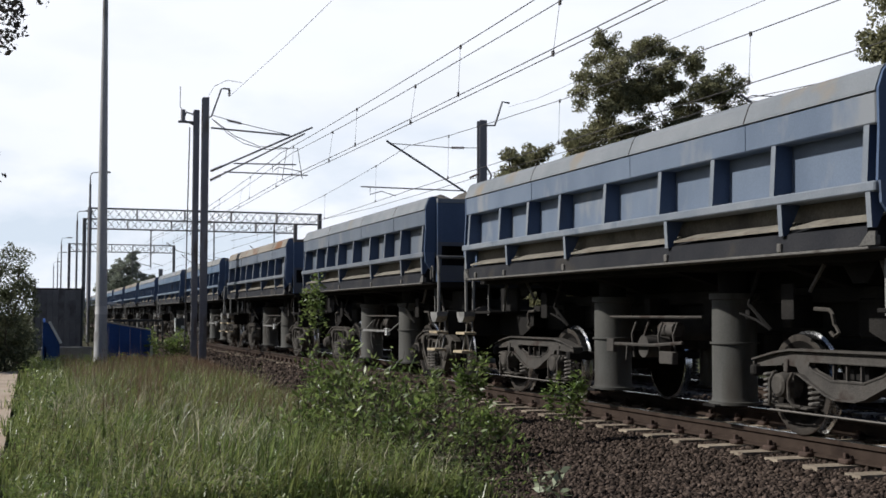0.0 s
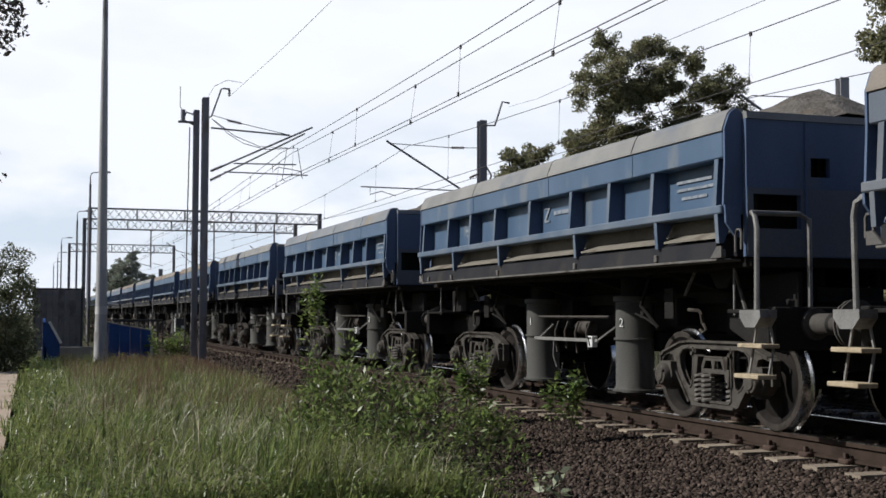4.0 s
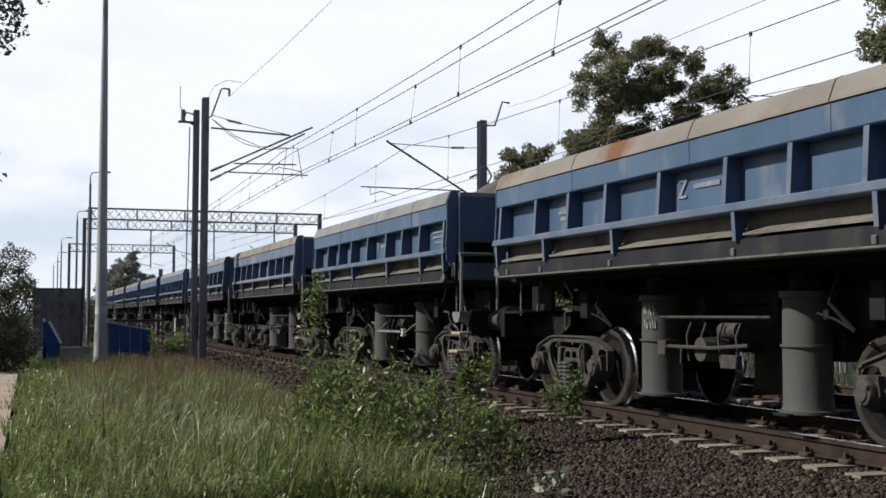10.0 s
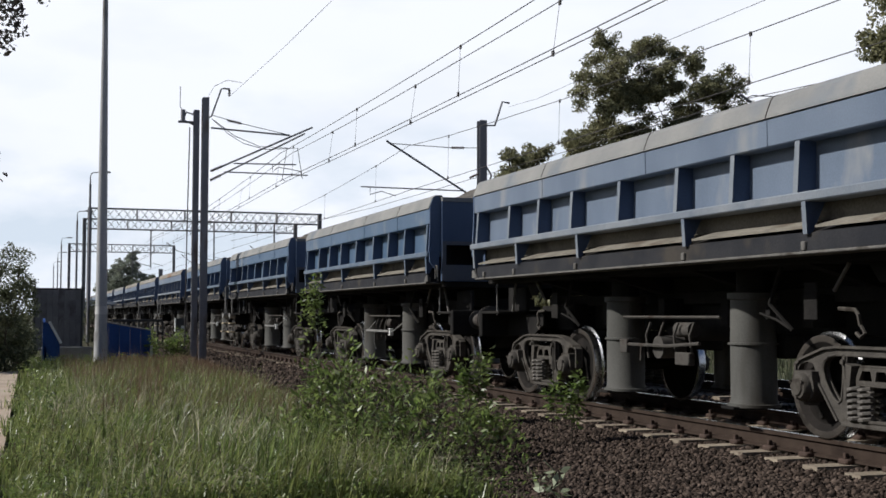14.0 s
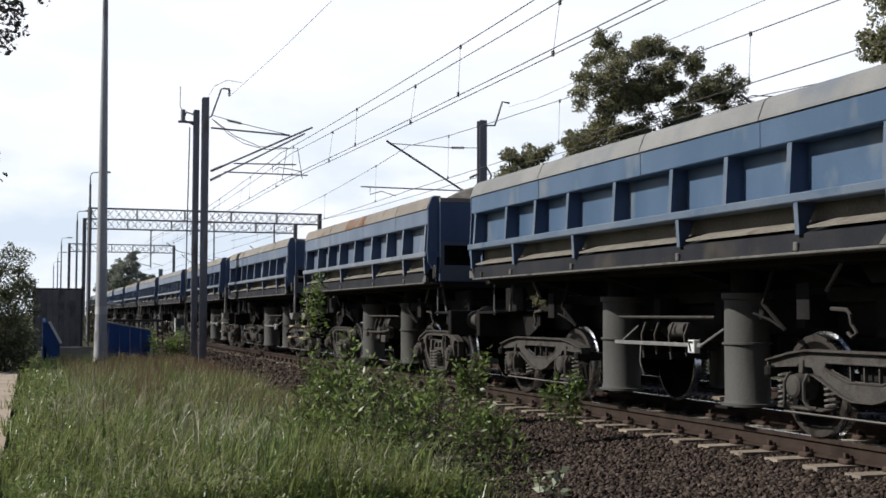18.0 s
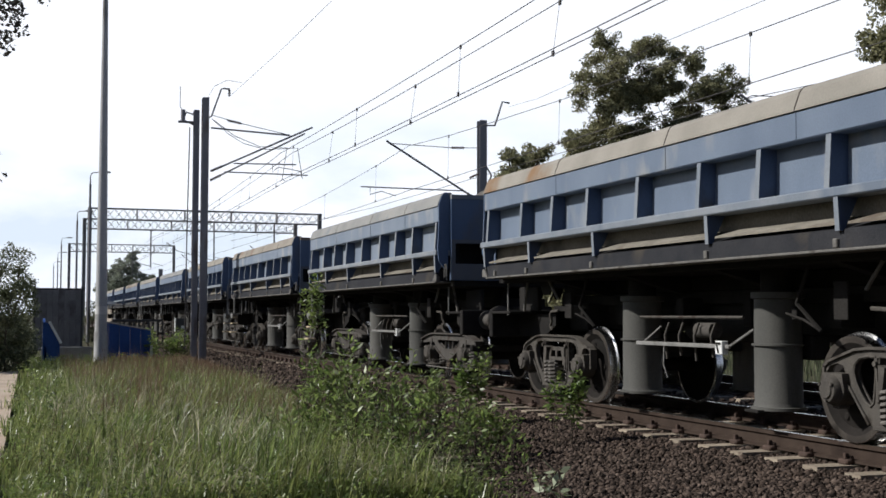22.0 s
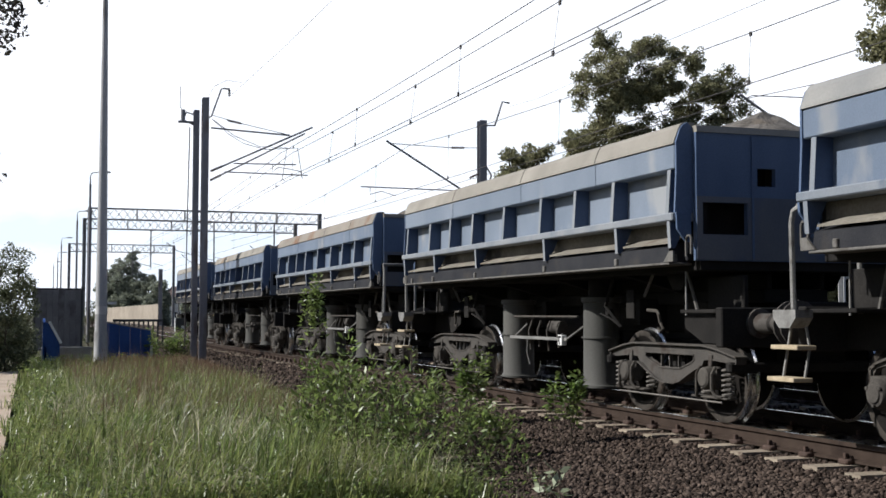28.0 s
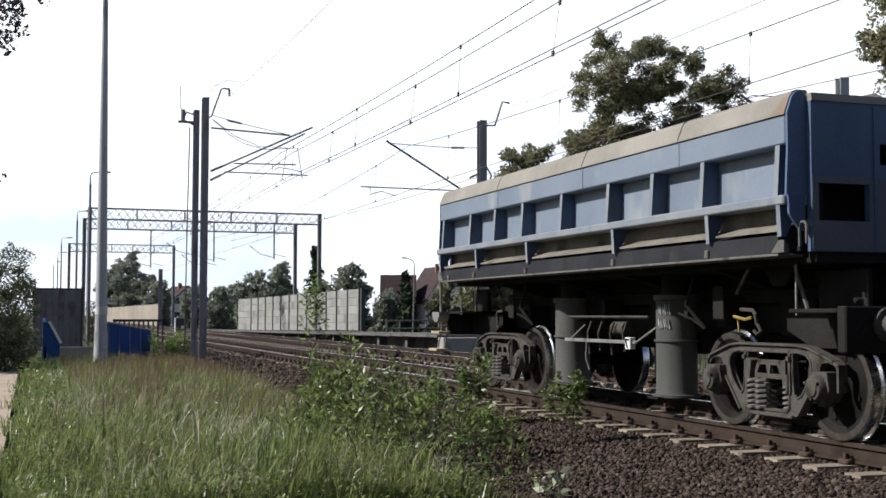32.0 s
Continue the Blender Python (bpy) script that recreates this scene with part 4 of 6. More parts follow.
    for s in (-1, 1):
        part("tub_wall", Mesh().prism([(s * 1.20, 1.78), (s * 1.33, 1.78), (s * 1.33, 2.64), (s * 1.31, 2.64), (s * 1.31, 3.0), (s * 1.24, 3.0), (s * 1.24, 2.64), (s * 1.20, 2.6)], -4.8, 4.8), m_under, w)
    for y in (-3.55, 3.55):
        g = Mesh().prism([(-.42, .60), (.42, .60), (.42, .86), (.34, .925), (-.34, .925), (-.42, .86)], y - 1.30, y + 1.30)
        for x in (-.47, .47):
            g.tube([(x, y - 1.35, .78), (x, y + 1.35, .74)], .022, 6)
        part("brake_rigging", g, m_under, w, "sooty brake rigging over the bogie")
        (bogie_cast if cast else bogie_pressed)(w, y)
    return w


def repaint(w, old, fresh):
    for o in w.children_recursive:
        if o.type == "MESH":
            for slot in o.material_slots:
                if slot.material in old and old[slot.material] is not None:
                    fm = old[slot.material]
                    slot.link = "OBJECT"
                    slot.material = fm
    return fresh


REAR_RAIL = {0, 2, 4, 6, 12, 14, 17, 18, 20, 21, 24}
FRONT_RAIL = {1, 3, 5, 7, 8, 9, 10, 13, 15, 16, 19, 22}
protos = {}
PRESSED = {0, 9, 13, 15, 17, 19, 21, 22}
#            paint, cap for each wagon from the first to the last
LOOKS = [(0, 3), (3, 3), (3, 2), (2, 0), (2, 3), (2, 0), (2, 2), (2, 2), (2, 0), (0, 2), (0, 0), (2, 0), (2, 0), (2, 0), (0, 2), (0, 1),
         (0, 1), (1, 0), (1, 2), (0, 1), (0, 0), (1, 1), (0, 2), (0, 1), (1, 1)]
NOTES = {0: "bluish", 1: "sandy", 2: "rust-streaked", 3: "grey"}
TONES = {0: "blue", 1: "faded pale-blue", 2: "deep-blue", 3: "greyish-blue"}
wagons = []
for k, (pi, hi_) in enumerate(LOOKS):
    cast, rod = k not in PRESSED, k in (0, 5, 7, 9, 10, 14, 19, 23)
    key = (cast, rod)
    if key not in protos:
        protos[key] = w = build_wagon(cast, paints[0], hoods[0], 1 if rod else 0)
    else:
        w = copy_thing(protos[key], Matrix())
    wagons.append((w, pi, hi_))
for k, (w, pi, hi_) in enumerate(wagons):
    repaint(w, {paints[0]: paints[pi], hoods[0]: hoods[hi_], rubs[0]: rubs[pi]}, None)
    tagged(w, f"{TONES[pi]} side-tipping dump wagon with {NOTES[hi_]} side caps")
    if k in REAR_RAIL:
        handrail(w, -1, 1)
    if k in FRONT_RAIL:
        handrail(w, -1, -1)


def scrawl(parent, y, seed):
    """Loops and strokes of white paint round the near face of a tipping cylinder."""
    r = random.Random(seed)
    m = Mesh()
    for row in (1.20, 1.04):
        for i in range(3):
            a0 = -.80 + .26 * i + r.uniform(-.03, .03)
            pts = [(a0 + .20 * r.uniform(0, .3) + .07 * q, row + (.06 if q % 2 else -.06) * r.uniform(.6, 1.1)) for q in range(4)]
            m.tube([(-.76 - .2395 * math.cos(a), y + .2395 * math.sin(a), z) for a, z in pts], .0085, 4)
    part("painted_scrawl", m, m_mark, parent, "white graffiti strokes")


def bars(parent, rows):
    """Plain pale bars on the recessed sheets, where small lettering stands."""
    for y0, y1, z0, z1 in rows:
        part("lettering_bar", Mesh().box(-1.396, -1.390, min(y0, y1), max(y0, y1), z0, z1), m_letter, parent)


def emblem(parent, y, z):
    shape = [(.10, .10), (-.07, .10), (-.07, .07), (.05, -.07), (-.06, -.07), (-.06, -.10), (.11, -.10), (.11, -.07), (-.015, .07), (.10, .07)]
    m = Mesh().prism([(y + a, z + b) for a, b in shape], -1.397, -1.391, "x")
    part("emblem", m, m_letter, parent, "pale zigzag emblem")


def digit(parent, text, y):
    c = bpy.data.curves.new("digit", "FONT")
    c.body, c.size, c.extrude, c.align_x = text, .15, .002, "CENTER"
    c.materials.append(m_mark)
    o = new("number", c)
    o.parent = parent
    o.matrix_basis = pose(-.76 - .243 * math.cos(.35), y - .243 * math.sin(.35), 1.0) @ Matrix.Rotation(radians(-90 + 20), 4, "Z") @ Matrix.Rotation(radians(90), 4, "X")
    tagged(o, "white painted numeral")


for k in range(2, 10):
    w = wagons[k][0]
    bars(w, [(2.95, 2.62, 2.42, 2.46), (2.90, 2.66, 2.34, 2.38), (-.42, -.92, 2.43, 2.48), (-3.6, -4.3, 2.50, 2.53), (-3.6, -4.35, 2.42, 2.45), (-3.7, -4.2, 2.33, 2.36)] +
         ([(4.2, 3.7, 2.30, 2.36)] if k % 2 == 0 else []))
    if k < 9:
        emblem(w, -.22, 2.45)
for k, ys_ in ((5, (-1.42, 1.42)), (6, (-1.42, 1.42)), (7, (1.42,)), (12, (-1.42,)), (24, (-1.42,))):
    for y in ys_:
        scrawl(wagons[k][0], y, k + y)
lever = Mesh().tube([(-.95, -3.0, 1.12), (-1.02, -3.05, 1.13), (-1.05, -3.3, 1.10), (-1.05, -3.42, 1.12)], .016, 5).tube([(-.98, -3.06, 1.12), (-.98, -3.08, .98)], .012, 5)
part("hand_lever", lever, m_yellow, wagons[24][0], "yellow brake release lever")
for k in (3, 4):
    digit(wagons[k][0], "1", 1.42)
    digit(wagons[k][0], "2", -1.42)


def heap(seed):
    """Load of gravel: a row of low cones between the body walls."""
    rnd = random.Random(seed)
    peaks = [(c + rnd.uniform(-.5, .5), rnd.uniform(.30, .60)) for c in (-3.7, -1.3, 1.2, 3.6)]
    nx, ny = 15, 71
    v = []
    for j in range(ny):
        for i in range(nx):
            x, y = -1.23 + 2.46 * i / (nx - 1), -4.82 + 9.64 * j / (ny - 1)
            z = max([p[1] - .55 * math.hypot(x * .8, y - p[0]) for p in peaks] + [-.02])
            z = 3.0 + max(z, -.05) - .10 * (abs(x) / 1.23) ** 3
            z += .05 * noise.noise((x * 3, y * 3, seed)) + .022 * noise.noise((x * 11, y * 11, seed))
            v.append((x, y, z))
    m = Mesh().poly(v, [(j * nx + i, j * nx + i + 1, (j + 1) * nx + i + 1, (j + 1) * nx + i) for j in range(ny - 1) for i in range(nx - 1)], False)
    m.box(-1.19, 1.19, -4.5, 4.5, 1.79, 2.86)
    return m.data("gravel_load", m_load)


heaps = [heap(s) for s in range(7)]
loads = []
for k in range(len(wagons)):
    ob = new("gravel_load", heaps[(k * 5 + k // 7) % 7])
    loads.append(tagged(ob, "heap of grey-brown gravel filling the wagon", "gravel", "gravel loads", "stuff"))
# ---- masts, gantries and wires ----
def h_mast(x, y, z0, z1, w=.26, d=.26):
    a, b, k = w / 2, d / 2, d / 2 - .02
    outline = [(-a, -b), (a, -b), (a, -k), (.012, -k), (.012, k), (a, k), (a, b), (-a, b), (-a, k), (-.012, k), (-.012, -k), (-a, -k)]
    m = Mesh()
    v = [(x + p, y + q, z) for z in (z0, z1) for p, q in outline]
    m.poly(v, [(i, (i + 1) % 12, 12 + (i + 1) % 12, 12 + i) for i in range(12)])
    for z in (0, 12):
        m.poly(v[z:z + 12], [(0, 1, 2, 11), (3, 4, 9, 10), (8, 5, 6, 7)] if z else [(11, 2, 1, 0), (10, 9, 4, 3), (7, 6, 5, 8)])
    return m


def insulator(m, p, q, r=.045, n=6):
    p, q = Vector(p), Vector(q)
    m.cyl(p, q, r * .45, n=8)
    for i in range(n):
        c = p.lerp(q, (i + .5) / n)
        w = (q - p).normalized() * .012
        m.cyl(c - w, c + w, r, r * .7, n=10)


mast = thing("catenary_mast", "dark steel catenary mast with a cantilever over the near track", "catenary mast", "catenary masts")
part("footing", Mesh().box(5.28 - .3, 5.28 + .3, 39.1, 39.7, -.6, -.33, .03), m_slab, mast, "concrete footing")
part("post", h_mast(5.245, 39.4, -.40, 8.09, .21, .28), m_mast, mast)
part("top_tube", Mesh().tube([(5.43, 39.4, 7.13), (8.0, 39.4, 7.01)], .028), m_mast, mast)
part("cantilever", Mesh().tube([(5.75, 39.36, 5.88), (8.74, 39.36, 7.31)], .03, 8), m_mast, mast)
part("cantilever", Mesh().tube([(5.75, 39.5, 5.62), (8.51, 39.5, 7.11)], .027, 8), m_mast, mast)
part("registration_tube", Mesh().tube([(6.16, 39.36, 6.01), (8.19, 39.36, 6.05)], .022), m_mast, mast)
part("registration_tube", Mesh().tube([(5.88, 39.5, 5.74), (8.61, 39.5, 5.73)], .022), m_mast, mast)
part("steady_arm", Mesh().tube([(7.43, 39.4, 6.02), (7.43, 39.4, 5.78), (7.62, 39.4, 5.95), (8.0, 39.4, 5.90), (8.36, 39.4, 5.84), (8.38, 39.4, 5.66)], .014), m_mast, mast)
for a, b in (((5.43, 39.36, 5.73), (5.78, 39.36, 5.895)), ((5.43, 39.5, 5.45), (5.78, 39.5, 5.635)), ((5.95, 39.4, 7.40), (6.4, 39.4, 7.32))):
    m = Mesh()
    insulator(m, a, b, .06)
    part("insulator", m, m_ins, mast)
part("jumper", Mesh().tube([(5.46, 39.4, 7.42), (6.0, 39.4, 6.95), (6.47, 39.4, 6.68), (7.2, 39.4, 6.51), (7.95, 39.4, 6.58), (8.25, 39.4, 6.6), (8.42, 39.4, 5.6)], .012, 5), m_wire, mast)
part("jumper", Mesh().tube([(5.46, 39.4, 7.42), (6.2, 39.4, 6.9), (7.0, 39.4, 6.6), (7.9, 39.4, 6.6), (7.75, 39.4, 5.55), (7.85, 39.4, 5.5)], .012, 5), m_wire, mast)
part("tie_wire", Mesh().tube([(5.43, 39.4, 7.55), (6.4, 39.4, 7.32), (7.98, 39.4, 7.02)], .012, 5), m_wire, mast)
part("bracket", Mesh().tube([(5.34, 39.4, 7.45), (5.44, 39.4, 7.50), (5.74, 39.4, 8.40), (5.82, 39.4, 8.43), (6.02, 39.4, 8.42)], .028, 7), m_mast, mast)
part("jumper", Mesh().tube([(5.3, 39.4, 8.09), (5.5, 39.2, 8.45), (5.8, 38.6, 8.55), (5.93, 36.5, 8.1)], .008, 4), m_wire, mast)
m = Mesh()
insulator(m, (6.0, 39.4, 8.40), (6.0, 39.4, 8.18), .05, 4)
part("insulator", m, m_ins, mast)

mast = thing("catenary_mast", "dark steel catenary mast with a disconnector on its top", "catenary mast", "catenary masts")
part("footing", Mesh().box(5.0, 5.55, 41.7, 42.3, -.6, -.33, .03), m_slab, mast, "concrete footing")
part("post", h_mast(5.29, 42.0, -.40, 8.1, .19, .24), m_mast, mast)
part("disconnector", Mesh().tube([(5.2, 42, 7.95), (4.95, 42, 8.02), (4.85, 42, 7.75), (5.2, 42, 7.6)], .03).cyl((4.84, 42, 7.72), (4.84, 42, 8.1), .08, n=10)
     .tube([(4.80, 42, 8.1), (4.74, 42, 8.2), (4.74, 42, 8.9)], .012).box(4.68, 5.2, 41.9, 42.1, 7.66, 7.71), m_mast, mast)
part("down_lead", Mesh().tube([(5.06, 41.9, 7.5), (5.01, 41.9, 4.0), (4.98, 41.9, 0.0)], .02), m_wire, mast)

mast = thing("catenary_mast", "steel catenary mast beyond the far track with a raised cantilever", "catenary mast", "catenary masts")
part("footing", Mesh().box(14.3, 14.9, 38.7, 39.3, -.7, -.4, .03), m_slab, mast, "concrete footing")
part("post", h_mast(14.55, 39.0, -.6, 7.78, .26, .3), m_mast, mast)
part("cantilever", Mesh().tube([(11.16, 39, 6.93), (13.78, 39, 5.41)], .034, 8), m_mast, mast)
m = Mesh()
insulator(m, (13.78, 39, 5.41), (14.43, 39, 5.05), .06)
insulator(m, (13.9, 39, 6.82), (13.45, 39, 6.80), .055)
insulator(m, (14.42, 39, 5.95), (14.1, 39, 5.8), .055, 4)
part("insulator", m, m_ins, mast)
part("tie_wire", Mesh().tube([(14.43, 39, 6.84), (13.48, 39, 6.80), (11.3, 39, 6.85)], .014, 5), m_wire, mast)
part("registration_tube", Mesh().tube([(10.29, 39, 5.37), (13.9, 39, 5.35)], .022), m_mast, mast)
part("steady_arm", Mesh().tube([(10.61, 39, 5.36), (10.61, 39, 5.12), (11.0, 39, 5.24), (11.5, 39, 5.10)], .014), m_mast, mast)
part("bracket", Mesh().tube([(14.6, 39, 7.62), (15.02, 39, 7.64), (15.3, 39, 8.48), (15.56, 39, 8.44)], .035, 7), m_mast, mast)
part("lightning_rod", Mesh().tube([(14.75, 39, 5.6), (14.9, 39, 5.9), (14.72, 39, 6.2)], .03), m_mast, mast)

mast = thing("catenary_mast", "steel catenary mast of the siding, half hidden by the train", "catenary mast", "catenary masts")
part("post", h_mast(22.45, 30.0, -.6, 8.1, .30, .26), m_pole, mast)
part("cantilever", Mesh().tube([(18.99, 30, 7.42), (21.7, 30, 5.85)], .042, 8), m_mast, mast)
part("tie_wire", Mesh().tube([(22.3, 30, 7.5), (21.6, 30, 7.46), (19.4, 30, 7.40), (19.2, 30, 7.3)], .016, 5), m_wire, mast)
m = Mesh()
insulator(m, (21.6, 30, 7.46), (22.0, 30, 7.48), .06, 4)
insulator(m, (21.7, 30, 5.85), (22.3, 30, 5.5), .06)
part("insulator", m, m_ins, mast)


def truss(x0, x1, y, z0, z1, material, name, label, legs, drops, depth=.5):
    g = thing(name, label, "gantry", "catenary gantries")
    t = Mesh()
    for yy in (y - depth / 2, y + depth / 2):
        for z in (z0, z1):
            t.box(x0, x1, yy - .035, yy + .035, z - .035, z + .035)
    part("chords", t, material, g)
    t = Mesh()
    n = int((x1 - x0) / .55)
    for i in range(n):
        a, b = x0 + (x1 - x0) * i / n, x0 + (x1 - x0) * (i + 1) / n
        for yy in (y - depth / 2, y + depth / 2):
            t.cyl((a, yy, z0), (b, yy, z1), .016, n=4, caps=False)
            t.cyl((a, yy, z1), (b, yy, z0), .016, n=4, caps=False)
    part("lacing", t, material, g)
    g.children[-1]["kind"] = "stuff"
    for i in range(1, 5):
        a = x0 + (x1 - x0) * i / 5
        part("upright", Mesh().box(a - .03, a + .03, y - depth / 2, y + depth / 2, z0, z1), material, g)
    for x in legs:
        part("leg", Mesh().box(x - .13, x + .13, y - .13, y + .13, -.6, z1 + .03, .02), material, g)
        part("footing", Mesh().box(x - .35, x + .35, y - .35, y + .35, -.7, -.42, .03), m_slab, g)
    for x, zl in drops:
        d = Mesh().box(x - .045, x + .045, y - .045, y + .045, zl, z0)
        d.tube([(x, y, zl + .1), (x - 1.0, y, zl + .35), (x - 1.7, y, zl + .9)], .025)
        d.tube([(x, y, zl + .35), (x + .9, y, zl + .15)], .02)
        part("drop_post", d, material, g)


truss(3.6, 19.3, 84.0, 7.46, 8.18, m_gantry, "catenary_gantry", "steel lattice gantry spanning the station tracks", (3.7, 19.2), ((10.4, 5.1), (16.0, 5.0)))
truss(3.6, 19.25, 92.0, 7.36, 8.06, m_gantry, "catenary_gantry", "steel lattice gantry spanning the station tracks", (3.7, 19.15), ((8.4, 4.6), (12.3, 4.7), (13.0, 5.1)))
truss(3.6, 14.0, 127.0, 7.42, 8.18, m_gantry, "catenary_gantry", "distant steel lattice gantry over the tracks", (3.7, 13.9), ((9.8, 5.0),))
far_mast = thing("catenary_mast", "distant dark catenary mast beside the track", "catenary mast", "catenary masts")
part("post", h_mast(13.2, 133, -.5, 6.0, .4, .3), m_mast, far_mast)


def wire(name, pts, r=.011):
    return Mesh().tube(pts, r, 5)


def sagging(x, spans):
    """Points of a wire over several spans, each (y0, z0, y1, z1, sag)."""
    pts = []
    for y0, z0, y1, z1, sag in spans:
        n = 14
        for i in range(n if (y1, z1) != spans[-1][2:4] else n + 1):
            u = i / n
            pts.append((x, y0 + (y1 - y0) * u, z0 + (z1 - z0) * u - 4 * sag * u * (1 - u)))
    return pts


def z_at(pts, y):
    for p, q in zip(pts, pts[1:]):
        if min(p[1], q[1]) <= y <= max(p[1], q[1]):
            u = (y - p[1]) / (q[1] - p[1])
            return p[2] + (q[2] - p[2]) * u
    return pts[-1][2]


def catenary(label, mess, cont, gaps, y0, y1):
    c = thing("overhead_line", label, "overhead wires", "overhead lines")
    for pts in mess:
        part("messenger_wire", wire("m", pts, .0095), m_wire, c)
    for pts in cont:
        part("contact_wire", wire("c", pts, .0095), m_wire, c)
    i, y = 0, y0
    while y < y1:
        a, b = mess[i % len(mess)], cont[i % len(cont)]
        d = Mesh().tube([(a[0][0], y, z_at(a, y)), (b[0][0], y + .08, z_at(b, y))], .0045, 4)
        d.box(a[0][0] - .015, a[0][0] + .015, y - .03, y + .03, z_at(a, y) - .06, z_at(a, y) + .02)
        d.box(b[0][0] - .015, b[0][0] + .015, y + .05, y + .11, z_at(b, y) - .02, z_at(b, y) + .07)
        part("dropper", d, m_wire, c)
        i, y = i + 1, y + gaps


catenary("double messenger and contact wires over the near track",
         [sagging(7.7, [(-15, 6.85, 39.4, 6.42, .34), (39.4, 6.42, 84, 6.3, .3), (84, 6.3, 150, 6.3, .5)]),
          sagging(8.02, [(-15, 6.8, 39.4, 6.40, .38), (39.4, 6.40, 84, 6.3, .3), (84, 6.3, 150, 6.3, .5)])],
         [sagging(7.68, [(-15, 5.4, 39.4, 5.5, .17), (39.4, 5.5, 84, 5.3, .05), (84, 5.3, 150, 5.3, .05)]),
          sagging(7.93, [(-15, 5.4, 39.4, 5.52, .15), (39.4, 5.52, 84, 5.3, .05), (84, 5.3, 150, 5.3, .05)])], 3.9, 6.2, 80)
catenary("messenger and contact wires over the far track",
         [sagging(11.95, [(-18, 6.8, 39, 6.76, .72), (39, 6.8, 84, 6.4, .5), (84, 6.4, 150, 6.3, .5)])],
         [sagging(11.95, [(-18, 5.15, 39, 5.3, .03), (39, 5.3, 84, 5.3, .05), (84, 5.3, 150, 5.3, .05)])], 8.2, 2.1, 80)
f = thing("feeder_wire", "thin feeder wire strung between mast brackets", "wire", "feeder wires")
part("strand", wire("w", [(5.98, 39.4, 8.16), (5.93, 36, 8.0), (5.9, 30, 7.8), (5.9, 24.7, 7.72), (5.9, 10, 7.75), (5.9, -15, 8.1)], .0055), m_wire, f)
f = thing("feeder_wire", "thin feeder wire strung between mast brackets", "wire", "feeder wires")
part("strand", wire("w", [(15.5, 39.0, 8.3), (13.6, 32, 7.3), (12.2, 21.7, 6.72), (12.2, 18.5, 6.70), (12.2, 0, 6.8), (12.2, -15, 7.2)], .006), m_wire, f)
f = thing("feeder_wire", "contact wire of the siding", "wire", "feeder wires")
part("strand", wire("w", [(24.0, 10, 7.5), (19.3, 30, 7.32), (16.5, 60, 6.6), (13, 84, 6.2)], .012), m_wire, f)


# ---- lamp posts and the left side ----
lp = thing("lamp_post", "tall tapered spun-concrete lamp post with a pale band", "lamp post", "lamp posts")
part("shaft", Mesh().cyl((2.16, 40, -.5), (2.13, 40, 11.8), .20, .075, n=18), m_pole, lp)
part("band", Mesh().cyl((2.16, 40, 1.15), (2.16, 40, 1.40), .192, .189, n=18), m_band, lp, "pale painted band")
part("base_sleeve", Mesh().cyl((2.16, 40, -.5), (2.16, 40, .6), .215, .203, n=18), m_pole, lp)
part("sign_plate", Mesh().box(2.36, 2.62, 39.98, 40.0, 1.46, 1.54, .004).tube([(2.3, 39.99, 1.5), (2.6, 39.99, 1.5)], .01), m_white, lp)


def platform_lamp(x, y, h):
    g = thing("platform_lamp", "slim dark platform lamp post with a bent arm", "lamp post", "platform lamps", at=pose(x, y, -.3))
    part("post", Mesh().cyl((0, 0, 0), (0, 0, h - .6), .085, .06, n=10).cyl((0, 0, h - .6), (0, 0, h - .2), .035, .03, n=8), m_mast, g)
    part("arm", Mesh().tube([(0, 0, h - .25), (.03, 0, h - .08), (.12, 0, h), (.55, 0, h + .04)], .025, 6), m_mast, g)
    part("lantern", Mesh().box(.5, 1.0, -.1, .1, h, h + .1, .03), m_grey, g)


for y, h in ((65.8, 8.8), (83.6, 8.2), (125, 8.9), (150, 8.7), (175, 8.6)):
    platform_lamp(2.9 if y < 150 else 3.1, y, h)
shed = thing("platform_shelter", "grey-brown boarded shelter wall between dark posts", "shelter")
for i in range(8):
    part("board", Mesh().box(.27 + i * .26, .27 + (i + 1) * .26 - .008, 60, 60.06, -.5, 2.28, .004), m_shed, shed)
for x in (.24, 2.36):
    part("post", Mesh().box(x - .05, x + .05, 59.95, 60.12, -.5, 2.45, .008), m_post, shed)
part("backing", Mesh().box(.27, 2.34, 60.066, 60.10, -.5, 2.26), m_post, shed)
part("side_wall", Mesh().box(.27, .33, 60.12, 64, -.5, 2.28), m_shed, shed)
part("roof", Mesh().box(.1, 2.5, 60.14, 64.2, 2.30, 2.38, .01), m_post, shed)
marks = Mesh()
for x, z, r in ((1.55, .75, .26), (1.75, .7, .2)):
    marks.tube([(x + r * math.cos(a) * .7, 59.985, z + r * math.sin(a)) for a in [i * .7 for i in range(6)]], .02, 4)
part("painted_scrawl", marks, m_grey, shed)

